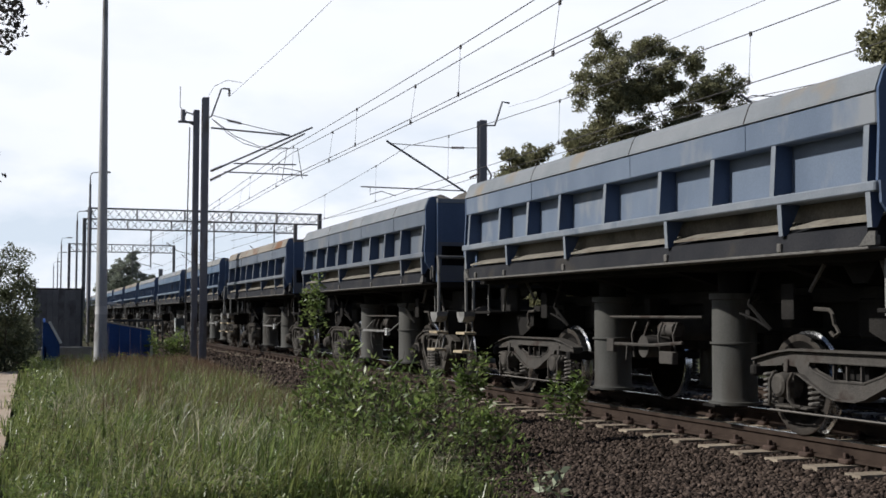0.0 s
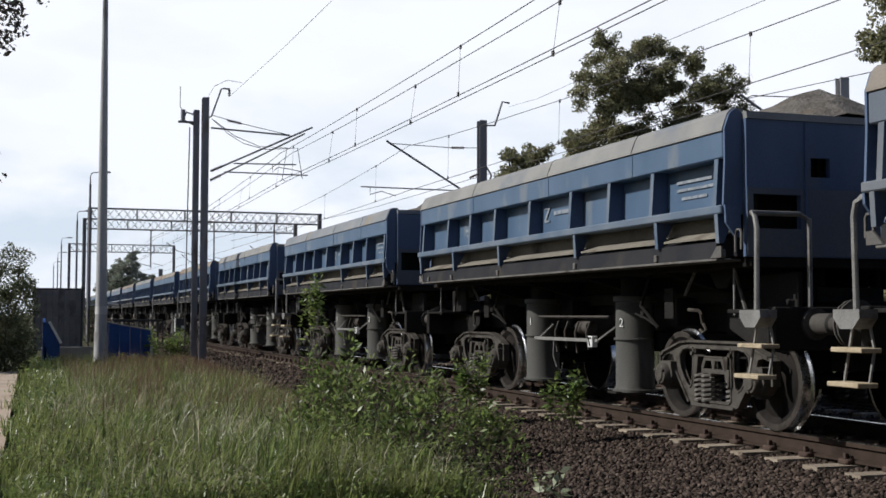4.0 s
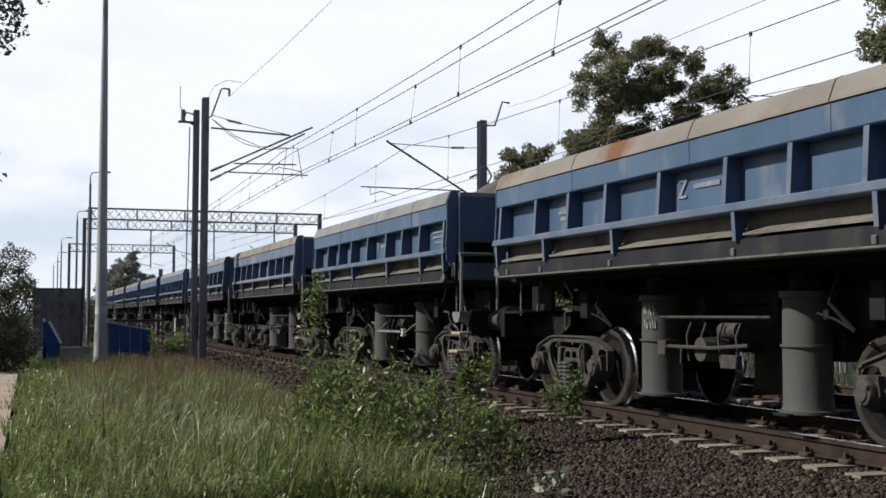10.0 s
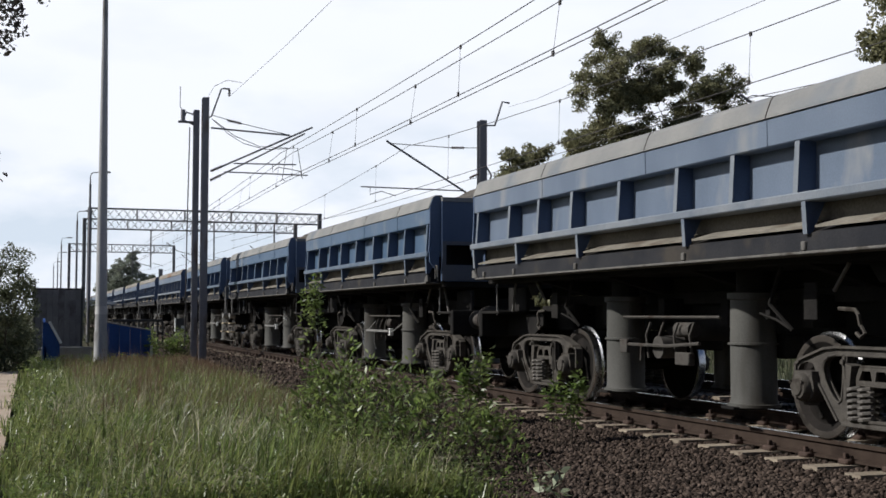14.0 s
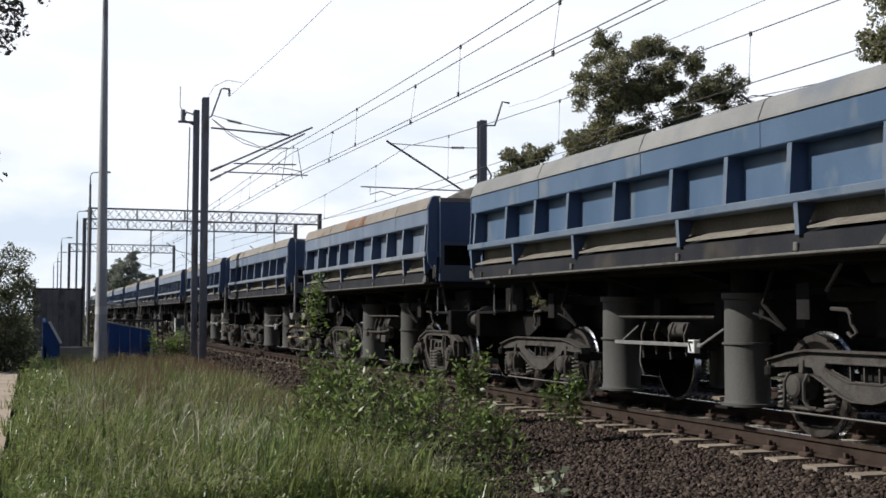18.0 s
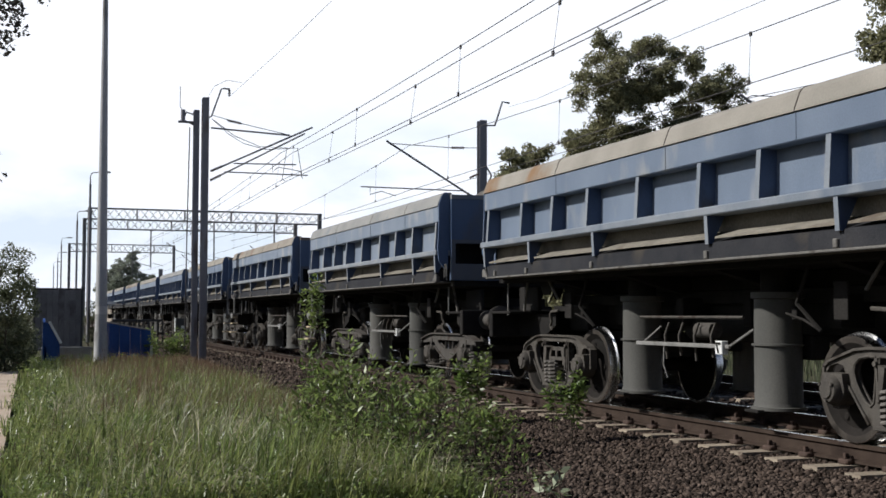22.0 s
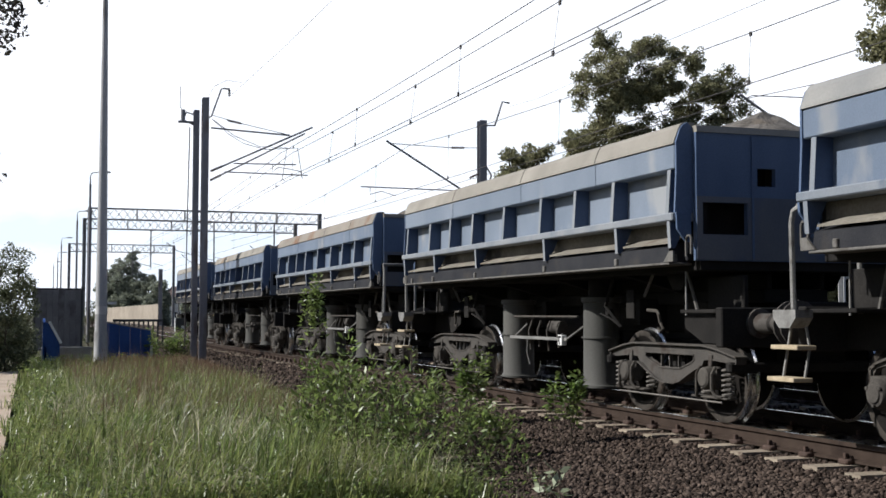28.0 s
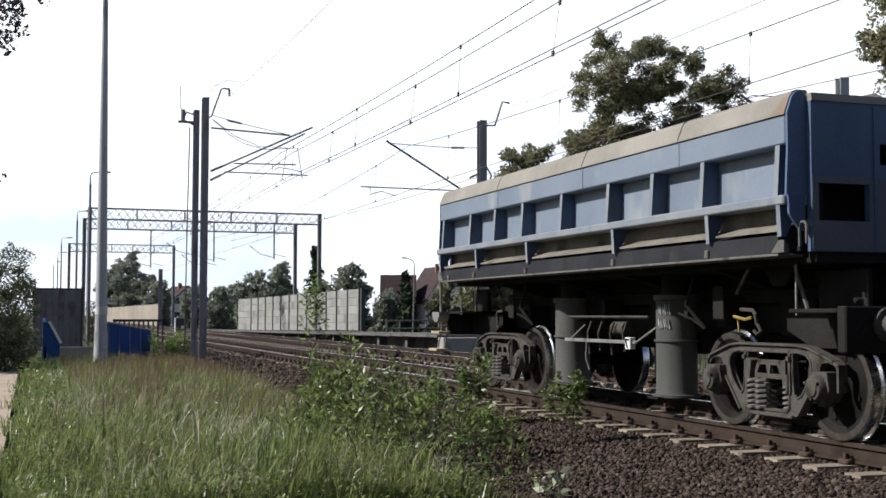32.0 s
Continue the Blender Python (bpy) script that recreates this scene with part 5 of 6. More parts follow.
under = thing("underpass_parapet", "blue sheet-metal parapet of the underpass stairs", "parapet")
for i in range(5):
    x0, x1 = 2.2 + i * .35, 2.2 + (i + 1) * .35 - .012
    za, zb = .92 - .19 * (x0 - 2.2), .92 - .19 * (x1 - 2.2)
    part("panel", Mesh().prism([(x0, -.55), (x1, -.55), (x1, zb), (x0, za)], 42.5, 42.56), m_blue, under)
part("top_rail", Mesh().tube([(2.15, 42.53, .95), (3.95, 42.53, .61)], .03, 6), m_grey, under)
part("end_post", Mesh().box(3.90, 3.98, 42.40, 42.48, -.5, .12, .006), m_white, under, "white marker post")
under = thing("underpass_parapet", "blue stair parapet with a white sloping cap", "parapet")
part("panel", Mesh().prism([(42.0, -.5), (47.0, -.5), (47.0, 1.0), (45.4, .98), (42.0, .1)], .50, .56, "x").prism([(.45, -.5), (.98, -.5), (.98, .2), (.63, .86), (.45, .9)], 42.0, 42.05), m_blue, under)
part("cap", Mesh().prism([(.60, .90), (.98, .19), (1.06, .22), (.68, .93)], 41.96, 42.09), m_white, under, "white sloping cap")
part("stair_wall", Mesh().box(.4, 2.0, 42.3, 42.5, -.6, .08, .02), m_slab, under)
rail = thing("crossing_fence", "low dark steel picket fence beside the track", "fence")
part("top_rail", Mesh().box(3.9, 6.3, 62, 62.09, .80, .92, .01), m_post, rail)
for i in range(11):
    part("picket", Mesh().box(3.95 + i * .23, 4.03 + i * .23, 62.0, 62.06, -.4, .80, .005), m_post, rail)
sign = thing("track_sign", "small dark trackside box with a pale plate", "sign")
part("post", Mesh().box(5.07, 5.13, 44.0, 44.06, -.5, .6), m_post, sign)
part("box", Mesh().box(4.92, 5.28, 43.95, 44.1, .60, 1.02, .01), m_post, sign)
part("plate", Mesh().box(5.10, 5.20, 43.935, 43.948, .66, .76), m_white, sign)
part("edge_strip", Mesh().box(4.88, 4.915, 43.95, 44.1, .55, 1.02, .004), m_white, sign)

# ---- beyond the far track ----
plat = thing("platform", "low concrete platform on stub walls beyond the far track", "platform", kind="structure")


def plat_z(y):
    return .46 - .0088 * (y - 40.6)


for i in range(40):
    y0, y1 = 41.0 + i * 2.0, 41.0 + (i + 1) * 2.0 - .015
    m = Mesh()
    z = plat_z((y0 + y1) / 2)
    m.box(13.6, 14.6, y0, y1, z - .10, z, .012)
    part("edge_slab", m, m_edge, plat)
    if i % 2 == 0:
        part("stub_wall", Mesh().box(13.8, 14.15, y0 + .2, y0 + .5, -.5, z - .10, .01), m_edge, plat)
part("deck", Mesh().poly([(14.6, 41, plat_z(41) - .01), (18.9, 41, plat_z(41) - .01), (16.8, 121, plat_z(121) - .01), (14.6, 121, plat_z(121) - .01),
                          (14.6, 41, -.6), (18.9, 41, -.6), (16.8, 121, -.6), (14.6, 121, -.6)],
                         [(0, 1, 2, 3), (0, 4, 5, 1), (1, 5, 6, 2), (2, 6, 7, 3), (3, 7, 4, 0)]), m_edge, plat)
part("end_block", Mesh().box(13.65, 15.2, 40.4, 40.98, -.6, .36, .02), m_slab, plat)
fence = thing("platform_railing", "pale tubular railing at the platform's edge", "railing")
for z in (.87, .48):
    part("rail_bar", Mesh().box(17.2, 21.5, 59.97, 60.03, z - .035, z + .035, .008), m_grey, fence)
for i in range(7):
    part("baluster", Mesh().box(17.2 + i * .7, 17.26 + i * .7, 59.97, 60.03, -.5, .85, .005), m_grey, fence)

bar = thing("noise_barrier", "pale grey panelled noise barrier beside the platform", "noise barrier")
p0, p1, np_ = Vector((19.27, 73.0)), Vector((16.9, 101.0)), 13
for i in range(np_):
    a, b = p0.lerp(p1, i / np_), p0.lerp(p1, (i + 1) / np_)
    if i == np_ - 1:
        b = Vector((16.72, 103.2))
    d = (b - a)
    yaw = math.degrees(math.atan2(d.y, d.x))
    zb = .2 - .3 * i / np_
    for j in range(5):
        part("panel", Mesh().box(.08, d.length - .08, -.06, .06, .51 * j, .51 * (j + 1) - .012, .01), m_panel, bar, at=pose(a.x, a.y, zb, 0, 0, yaw))
    part("post", Mesh().box(-.06, .06, -.13, .13, -.5, 2.60, .01), m_edge, bar, at=pose(a.x, a.y, zb, 0, 0, yaw))
part("post", Mesh().box(-.12, .12, -.16, .16, -.5, 2.60, .01), m_post, bar, at=pose(19.36, 72.8, .2))
bar = thing("noise_barrier", "distant beige noise barrier beside the tracks", "noise barrier")
p0, p1 = Vector((17.6, 179.0)), Vector((12.5, 230.0))
for i in range(13):
    a, b = p0.lerp(p1, i / 13), p0.lerp(p1, (i + 1) / 13)
    d = b - a
    part("panel", Mesh().box(.05, d.length - .05, -.06, .06, -.6, 2.68 - .03 * i, .02), m_beige, bar, at=pose(a.x, a.y, 0, 0, 0, math.degrees(math.atan2(d.y, d.x))))

street = thing("street_lamp", "thin grey street lamp with a bent arm behind the barrier", "street lamp")
part("post", Mesh().cyl((29.5, 95, -.5), (29.6, 95, 5.2), .07, .05, n=8), m_grey, street)
part("arm", Mesh().tube([(29.6, 95, 5.2), (29.5, 95, 5.55), (29.2, 95, 5.72), (28.8, 95, 5.78)], .035, 6), m_grey, street)
part("lantern", Mesh().box(28.5, 28.9, 94.9, 95.1, 5.73, 5.83, .03), m_grey, street)


def house(x, y, w, d, eave, ridge, yaw, label, gable):
    h = thing("house", label, "house", "houses behind the station", at=pose(x, y, -.5, 0, 0, yaw))
    m = Mesh().prism([(-w / 2, 0), (w / 2, 0), (w / 2, eave), (0, ridge - .25), (-w / 2, eave)], -d / 2, d / 2)
    part("wall", m, gable, h)
    for s in (-1, 1):
        sl = math.atan2(ridge - eave, w / 2)
        ln = math.hypot(ridge - eave, w / 2) + .5
        r = Mesh()
        n = 10
        for i in range(n):
            r.box(ln * i / n, ln * (i + 1) / n + .03, -d / 2 - .4, d / 2 + .4, .02 * (i % 2), .10 + .02 * (i % 2))
        part("roof", r, m_roof, h, at=pose(0, 0, ridge) @ (pose(0, 0, 0, 0, math.degrees(sl), 0) if s > 0 else pose(0, 0, 0, 0, 0, 180) @ pose(0, 0, 0, 0, math.degrees(sl), 0)))
    part("chimney", Mesh().box(-.9, -.3, -d * .2, -d * .2 + .6, ridge - 1.0, ridge + .6, .02), m_brickred, h)
    for xx in (-w * .22, w * .22):
        for zz in (1.0, 3.6):
            if zz + 1.3 < eave + (ridge - eave) * .55:
                win = part("window", Mesh().box(xx - .6, xx + .6, -d / 2 - .06, -d / 2 + .02, zz, zz + 1.3, .02), m_white, h)
                part("pane", Mesh().box(xx - .5, xx + .5, -d / 2 - .08, -d / 2 - .065, zz + .1, zz + 1.2), m_glass, win)


house(66.0, 222, 9.0, 6.0, 4.2, 9.2, 73, "house with a steep brown tiled roof", m_brickred)
house(73.5, 222, 9.0, 9.0, 4.2, 10.8, 8, "white-gabled house with a brown tiled roof", m_plaster)
house(27.0, 235, 9.0, 10, 3.0, 7.0, 10, "distant house with a brown roof", m_plaster)
# ---- plants ----
swaying = []
rg = np.random.RandomState(7)


def leaf_cloud(centres, radii, counts, size, flat=0.5, squash=0.8, seed=0):
    """Corners of many small leaves scattered in uneven clumps round the given centres."""
    r = np.random.RandomState(seed)
    out = []
    for c, rad, n in zip(centres, radii, counts):
        d = r.normal(size=(n, 3))
        d /= np.linalg.norm(d, axis=1)[:, None]
        rr = rad * (.35 + .65 * r.rand(n) ** .5)
        p = np.asarray(c) + d * rr[:, None] * np.array([1, 1, squash])
        a = r.normal(size=(n, 3))
        a /= np.linalg.norm(a, axis=1)[:, None]
        b = np.cross(a, r.normal(size=(n, 3)))
        b /= np.linalg.norm(b, axis=1)[:, None]
        s = size * (.6 + .8 * r.rand(n))[:, None]
        out.append(np.stack([p - a * s, p + b * s * flat, p + a * s, p - b * s * flat], 1))
    return np.concatenate(out).reshape(-1, 3)


def tree(name, label, x, y, z0, height, lobes, leaf_material, leaf=.2, density=60, trunk=.25, seed=1, clump=.9, group="trees"):
    """lobes: crown volumes (dx, dy, z, radius). Limbs reach into them, and clumps of leaves sit on twigs round them."""
    r = random.Random(seed)
    t = thing(name, label, "tree", group, at=pose(x, y, z0))
    m = Mesh()
    top = Vector((r.uniform(-.3, .3), r.uniform(-.3, .3), height * .75))
    n = 6
    pts = [Vector((0, 0, 0)).lerp(top, i / n) + Vector((r.uniform(-.12, .12), r.uniform(-.12, .12), 0)) * (i > 0) for i in range(n + 1)]
    m.tube(pts, [trunk * (1 - .8 * i / n) for i in range(n + 1)], 9)
    part("trunk", m, m_bark, t)
    limbs, cs, rs, ns = Mesh(), [], [], []
    joints = []
    for dx, dy, z, rad in sorted(lobes, key=lambda q: math.hypot(q[0], q[1], q[2] - height * .45)):
        c = Vector((dx, dy, z))
        base, thick = pts[min(n, max(2, int(n * (z - rad * .8) / top.z * .8)))], .38
        near = min(joints, key=lambda q: (q[0] - c).length) if len(lobes) > 30 and len(joints) > 5 else None
        if near and (near[0] - c).length < (base - c).length:      # twigs fork from the limbs that are there
            base, thick = near[0], near[1] * .82
        mid = base.lerp(c, .5) + Vector((0, 0, rad * .15))
        limbs.cyl(base, mid, trunk * thick, trunk * thick * .8, n=6, caps=False)
        limbs.cyl(mid, c, trunk * thick * .8, trunk * thick * .6, n=6, caps=False)
        joints.append((c, max(.06, thick * .7)))
        k = max(5, int(6 * rad / clump) + int((rad / clump) ** 2 * 4))
        for _ in range(k):
            d = Vector((r.gauss(0, 1), r.gauss(0, 1), r.gauss(0, 1))).normalized() * rad * r.uniform(.45, 1.05)
            d.z *= .85
            e = c + d
            limbs.cyl(c.lerp(e, .15), e, trunk * .08, trunk * .03, n=4, caps=False)
            cs.append(tuple(e))
            rs.append(clump * r.uniform(.5, 1.0))
            ns.append(int(density * r.uniform(.5, 1.2)))
    part("branching", limbs, m_bark, t)
    part("crown", quads("crown", leaf_cloud(cs, rs, ns, leaf, seed=seed), 4, leaf_material), None, t)
    return t


OAK = [(-3.1, 15.9, 1.4, 1.5, 12), (-4.0, 14.1, 1.5, 1.2, 12), (-4.9, 12.0, 0.7, 1.2, 6), (-1.8, 14.5, 1.3, 1.4, 5), (0.7, 16.4, 1.8, 1.1, 11), (1.9, 15.9, 0.9, 1.2, 5), (-0.0, 14.5, 1.5, 1.2, 7), (4.7, 15.2, 0.9, 1.4, 7), (3.8, 13.7, 2.1, 1.0, 11), (-1.8, 12.4, 1.2, 0.9, 5), (1.4, 12.6, 2.3, 1.2, 11), (0.3, 10.4, 3.7, 1.2, 12), (-4.3, 10.5, 1.2, 0.8, 5), (-0.9, 13.7, 1.7, 1.3, 13), (2.7, 14.3, 1.4, 1.2, 10), (-2.6, 11.6, 1.6, 1.0, 9), (3.4, 12.0, 2.0, 1.2, 10), (-3.9, 11.4, 1.1, 1.0, 9), (0.5, 11.8, 2.4, 1.1, 14), (-0.4, 15.0, 1.3, 1.0, 7)]
MAPLE = [(-0.8, 14.2, 1.1, 1.0, 9), (1.6, 14.9, 0.7, 0.7, 6), (0.2, 12.5, 2.5, 1.3, 13)]


def sprays(masses, seed, size):
    """Small crown lobes strewn through larger masses (dx, z, half width, half height, number)."""
    r, out = random.Random(seed), []
    for dx, z, rx, rz, n in masses:
        for _ in range(n):
            a, q = r.uniform(0, 2 * math.pi), r.random() ** .45
            out.append((dx + rx * q * math.cos(a), r.uniform(-1.6, 1.6), z + rz * q * math.sin(a), size * r.uniform(.65, 1.2)))
    return out


tree("oak_tree", "large oak with a broken olive-green crown", 34.0, 62.5, -.5, 16.5,
     sprays(OAK, 5, .60), m_tree, .080, 38, .40, 3, .42)
tree("maple_tree", "smaller tree with a dark rounded crown", 38.3, 93.5, -.5, 15.5,
     sprays(MAPLE, 6, .62), m_tree, .13, 34, .25, 5, .5)
tree("birch_tree", "tall tree with drooping foliage at the siding", 36.4, 42.0, -.5, 17,
     [(-1.9, 0, 15.2, 1.5), (-1.2, 0, 13.2, 1.9), (-2.6, 0, 12.9, 1.0), (.5, 0, 15.8, 2.0), (1.0, 0, 12.5, 2.0), (-.6, 0, 10.6, 1.8), (1.2, 0, 9.5, 2.0)], m_tree, .10, 170, .3, 8, .8)
tree("rowan_tree", "small tree with reddish autumn leaves", 40.6, 62.0, -.5, 11.5, [(0, 0, 10.4, 1.4), (1.2, 0, 9.5, 1.3), (-1.3, 0, 9.4, 1.3)], m_rowan, .16, 70, .15, 9, .7)
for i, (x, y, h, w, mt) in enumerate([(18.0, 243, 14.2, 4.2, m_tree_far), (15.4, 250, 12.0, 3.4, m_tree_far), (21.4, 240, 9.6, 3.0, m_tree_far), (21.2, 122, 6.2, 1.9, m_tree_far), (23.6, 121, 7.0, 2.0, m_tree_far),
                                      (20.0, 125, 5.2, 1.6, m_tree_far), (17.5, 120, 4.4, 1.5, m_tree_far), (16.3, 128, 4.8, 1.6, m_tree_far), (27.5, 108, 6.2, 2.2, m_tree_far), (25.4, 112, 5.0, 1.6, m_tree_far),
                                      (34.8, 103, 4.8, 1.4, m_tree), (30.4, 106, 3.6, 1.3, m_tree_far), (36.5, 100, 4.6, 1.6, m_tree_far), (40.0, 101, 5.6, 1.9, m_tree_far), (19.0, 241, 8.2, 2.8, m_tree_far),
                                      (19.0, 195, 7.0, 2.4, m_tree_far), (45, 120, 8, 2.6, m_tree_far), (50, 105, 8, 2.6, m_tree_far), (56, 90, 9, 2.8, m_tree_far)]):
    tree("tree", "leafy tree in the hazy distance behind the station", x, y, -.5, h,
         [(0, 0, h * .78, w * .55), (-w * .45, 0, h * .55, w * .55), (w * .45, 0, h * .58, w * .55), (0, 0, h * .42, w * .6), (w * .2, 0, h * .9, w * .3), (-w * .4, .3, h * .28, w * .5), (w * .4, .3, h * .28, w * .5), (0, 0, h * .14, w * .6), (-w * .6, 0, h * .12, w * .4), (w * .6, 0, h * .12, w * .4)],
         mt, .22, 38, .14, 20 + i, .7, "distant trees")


def fir(x, y, h, w, seed):
    r = np.random.RandomState(seed)
    t = thing("fir_tree", "dark green conifer behind the barrier", "tree", "conifers", at=pose(x, y, -.5))
    part("trunk", Mesh().cyl((0, 0, 0), (0, 0, h), .14, .02, n=7), m_bark, t)
    out = []
    for i in range(60):
        u = i / 60
        z, rad = h * (.06 + .94 * u), w * (1 - u) ** .85 * r.uniform(.7, 1.15)
        a = r.rand() * 6.28
        n = 26
        s = r.rand(n)
        p = np.stack([np.cos(a) * rad * s, np.sin(a) * rad * s, z - .25 * rad * s + .1 * s * s], 1) + r.normal(size=(n, 3)) * .10
        d1, d2 = r.normal(size=(n, 3)) * .16, r.normal(size=(n, 3)) * .07
        out.append(np.stack([p - d1, p + d2, p + d1, p - d2], 1))
    part("crown", quads("crown", np.concatenate(out).reshape(-1, 3), 4, m_fir), None, t)


fir(23.6, 105, 7.6, 1.9, 1)
fir(31.6, 104, 5.4, 1.4, 2)
fir(38.4, 105, 7.6, 1.5, 3)
fir(30.6, 100, 4.0, 1.3, 4)
for i in range(26):
    x, y = 27 + (i * 7919 % 23), 24 + i * 3.4
    hedge_h = 3.6 + (i * 37 % 11) * .22 + .03 * (y - 24)
    if 14.3 < math.degrees(math.atan2(x, y)) < 19.4:
        continue
    tree("hedge_tree", "dense dark trackside hedge bush", x, y, -.5, hedge_h,
         [(0, 0, hedge_h * .7, 1.2), (-1.1, 0, hedge_h * .45, 1.2), (1.1, 0, hedge_h * .5, 1.2), (0, .5, hedge_h * .25, 1.3), (1.3, 0, hedge_h * .2, 1.1), (-1.3, 0, hedge_h * .2, 1.1)],
         m_tree, .17, 55, .08, 300 + i, .6, "hedge bushes")

# unseen trees added behind and beside the camera to hold back low sky light
for i in range(26):
    x, y = (-22 - (i * 13 % 5), -26 + i * 4.2) if i < 18 else (-12 + (i - 18) * 5.5, -24 - (i * 7 % 4))
    hh_ = 6.0 + (i * 29 % 9) * .25
    tree("roadside_tree", "unseen dense tree added to hold back low sky light", x, y, -.5, hh_,
         [(0, 0, hh_ * .75, 1.9), (-1.4, .8, hh_ * .5, 1.9), (1.4, -.8, hh_ * .5, 1.9), (0, 1.6, hh_ * .3, 1.9), (0, -1.6, hh_ * .3, 1.9), (0, 0, hh_ * .2, 1.9)],
         m_tree, .34, 30, .12, 400 + i, .9, "roadside trees")

# branch of a tree that overhangs the footpath
nt = tree("birch_tree", "slender roadside tree whose leafy twigs hang over the footpath", -2.6, 5.6, -.5, 5.5,
          [(0.0, 0, 4.6, .9), (-.8, 0, 4.2, .9), (.7, .3, 4.4, .7), (0, -.4, 5.4, .8), (1.3, .5, 3.7, .4)], m_tree, .022, 120, .11, 31, .3)
for i, (x, y, z, rad, n) in enumerate([(-.135, 6.5, 2.73, .095, 130), (-.15, 6.5, 2.555, .075, 110), (-.075, 6.5, 2.62, .055, 60), (-.16, 6.55, 1.89, .045, 12), (.03, 6.52, 2.785, .045, 20)]):
    s = thing("hanging_twig", "drooping leafy twig above the footpath", "twig", "hanging twigs", at=pose(x - .12, y, z + .14))
    part("stem", Mesh().tube([(-.9, -.2, .5), (-.3, 0, .17), (0, 0, .01), (.07, 0, -.07), (.12, 0, -.17)], .003, 4), m_bark, s)
    part("leaves", quads("leaves", leaf_cloud([(.11, 0, -.10), (.13, 0, -.19)], [rad, rad * .75], [n, n // 2], .014, .55, 1.2, 40 + i), 4, m_twig), None, s)
    swaying.append((s, .9, 2.1 + .3 * i))
for i, (x, y, h, w) in enumerate([(-.75, 38, 3.6, .9), (-.35, 39, 3.5, .6), (-1.7, 37, 3.9, 1.1), (-.05, 45, 2.9, .55), (-2.8, 36.5, 4.2, 1.3), (-.6, 36.8, 1.7, .8), (-.25, 41, 1.6, .5), (-.4, 43, 3.2, .7),
                                  (2.95, 66, 2.2, .4), (-1.3, 40, 3.4, 1.0)]):
    tree("sapling", "bushy dark-green sapling at the end of the footpath", x, y, -.5, h,
         [(0, 0, h * .85, w * .40), (-w * .4, 0, h * .62, w * .5), (w * .4, .1, h * .66, w * .45), (0, 0, h * .40, w * .6), (-w * .4, -.1, h * .2, w * .5), (w * .4, -.1, h * .2, w * .5), (w * .2, 0, h * .97, w * .22)],
         m_bush, .040, 62, .045, 60 + i, .34, "saplings")


def shrub(name, label, x, y, z0, stems, leaf_material, leaf=.032, group="shrubs", seed=0, sway=.5, per=60, lean=.22, spread=.22, start=.15, rise=.15, wide=.42):
    """Upright stems with leaves set along side twigs."""
    r = random.Random(seed)
    t = thing(name, label, "shrub", group, at=pose(x, y, z0))
    st, out = Mesh(), []
    q = np.random.RandomState(seed)
    for bx, by, h in stems:
        ax, ay = r.uniform(-lean, lean) * h, r.uniform(-lean, lean) * h
        pts = [(bx + ax * u * u, by + ay * u * u, h * u) for u in (0, .25, .5, .75, 1)]
        st.tube(pts, [.006, .005, .004, .003, .002], 4)
        n = int(per * h)
        u = start + (1 - start) * q.rand(n) ** .8
        ang = q.rand(n) * 6.28
        reach = (spread * (1.05 - u) + .03) * q.rand(n) * min(1.3, h)
        p = np.stack([bx + ax * u * u + reach * np.cos(ang), by + ay * u * u + reach * np.sin(ang), h * u + .06 * q.normal(size=n)], 1)
        a = np.stack([np.cos(ang), np.sin(ang), q.normal(size=n) * .5 + rise], 1)
        a /= np.linalg.norm(a, axis=1)[:, None]
        b = np.cross(a, np.array([-.35, 0, 1.0]) + q.normal(size=(n, 3)) * .7)
        b /= np.linalg.norm(b, axis=1)[:, None]
        s = (leaf * (.5 + .9 * q.rand(n)))[:, None]
        out.append(np.stack([p, p + a * s * .9 + b * s * wide, p + a * s * 2, p + a * s * .9 - b * s * wide], 1))
    part("stalk", st, m_bark, t)["kind"] = "stuff"
    part("leaves", quads("leaves", np.concatenate(out).reshape(-1, 3), 4, leaf_material), None, t)
    if sway:
        swaying.append((t, sway, r.uniform(1.5, 2.6)))
    return t


def clump(n, w, d, h0, h1, seed):
    r = random.Random(seed)
    return [(r.uniform(-w, w), r.uniform(-d, d), r.uniform(h0, h1)) for _ in range(n)]


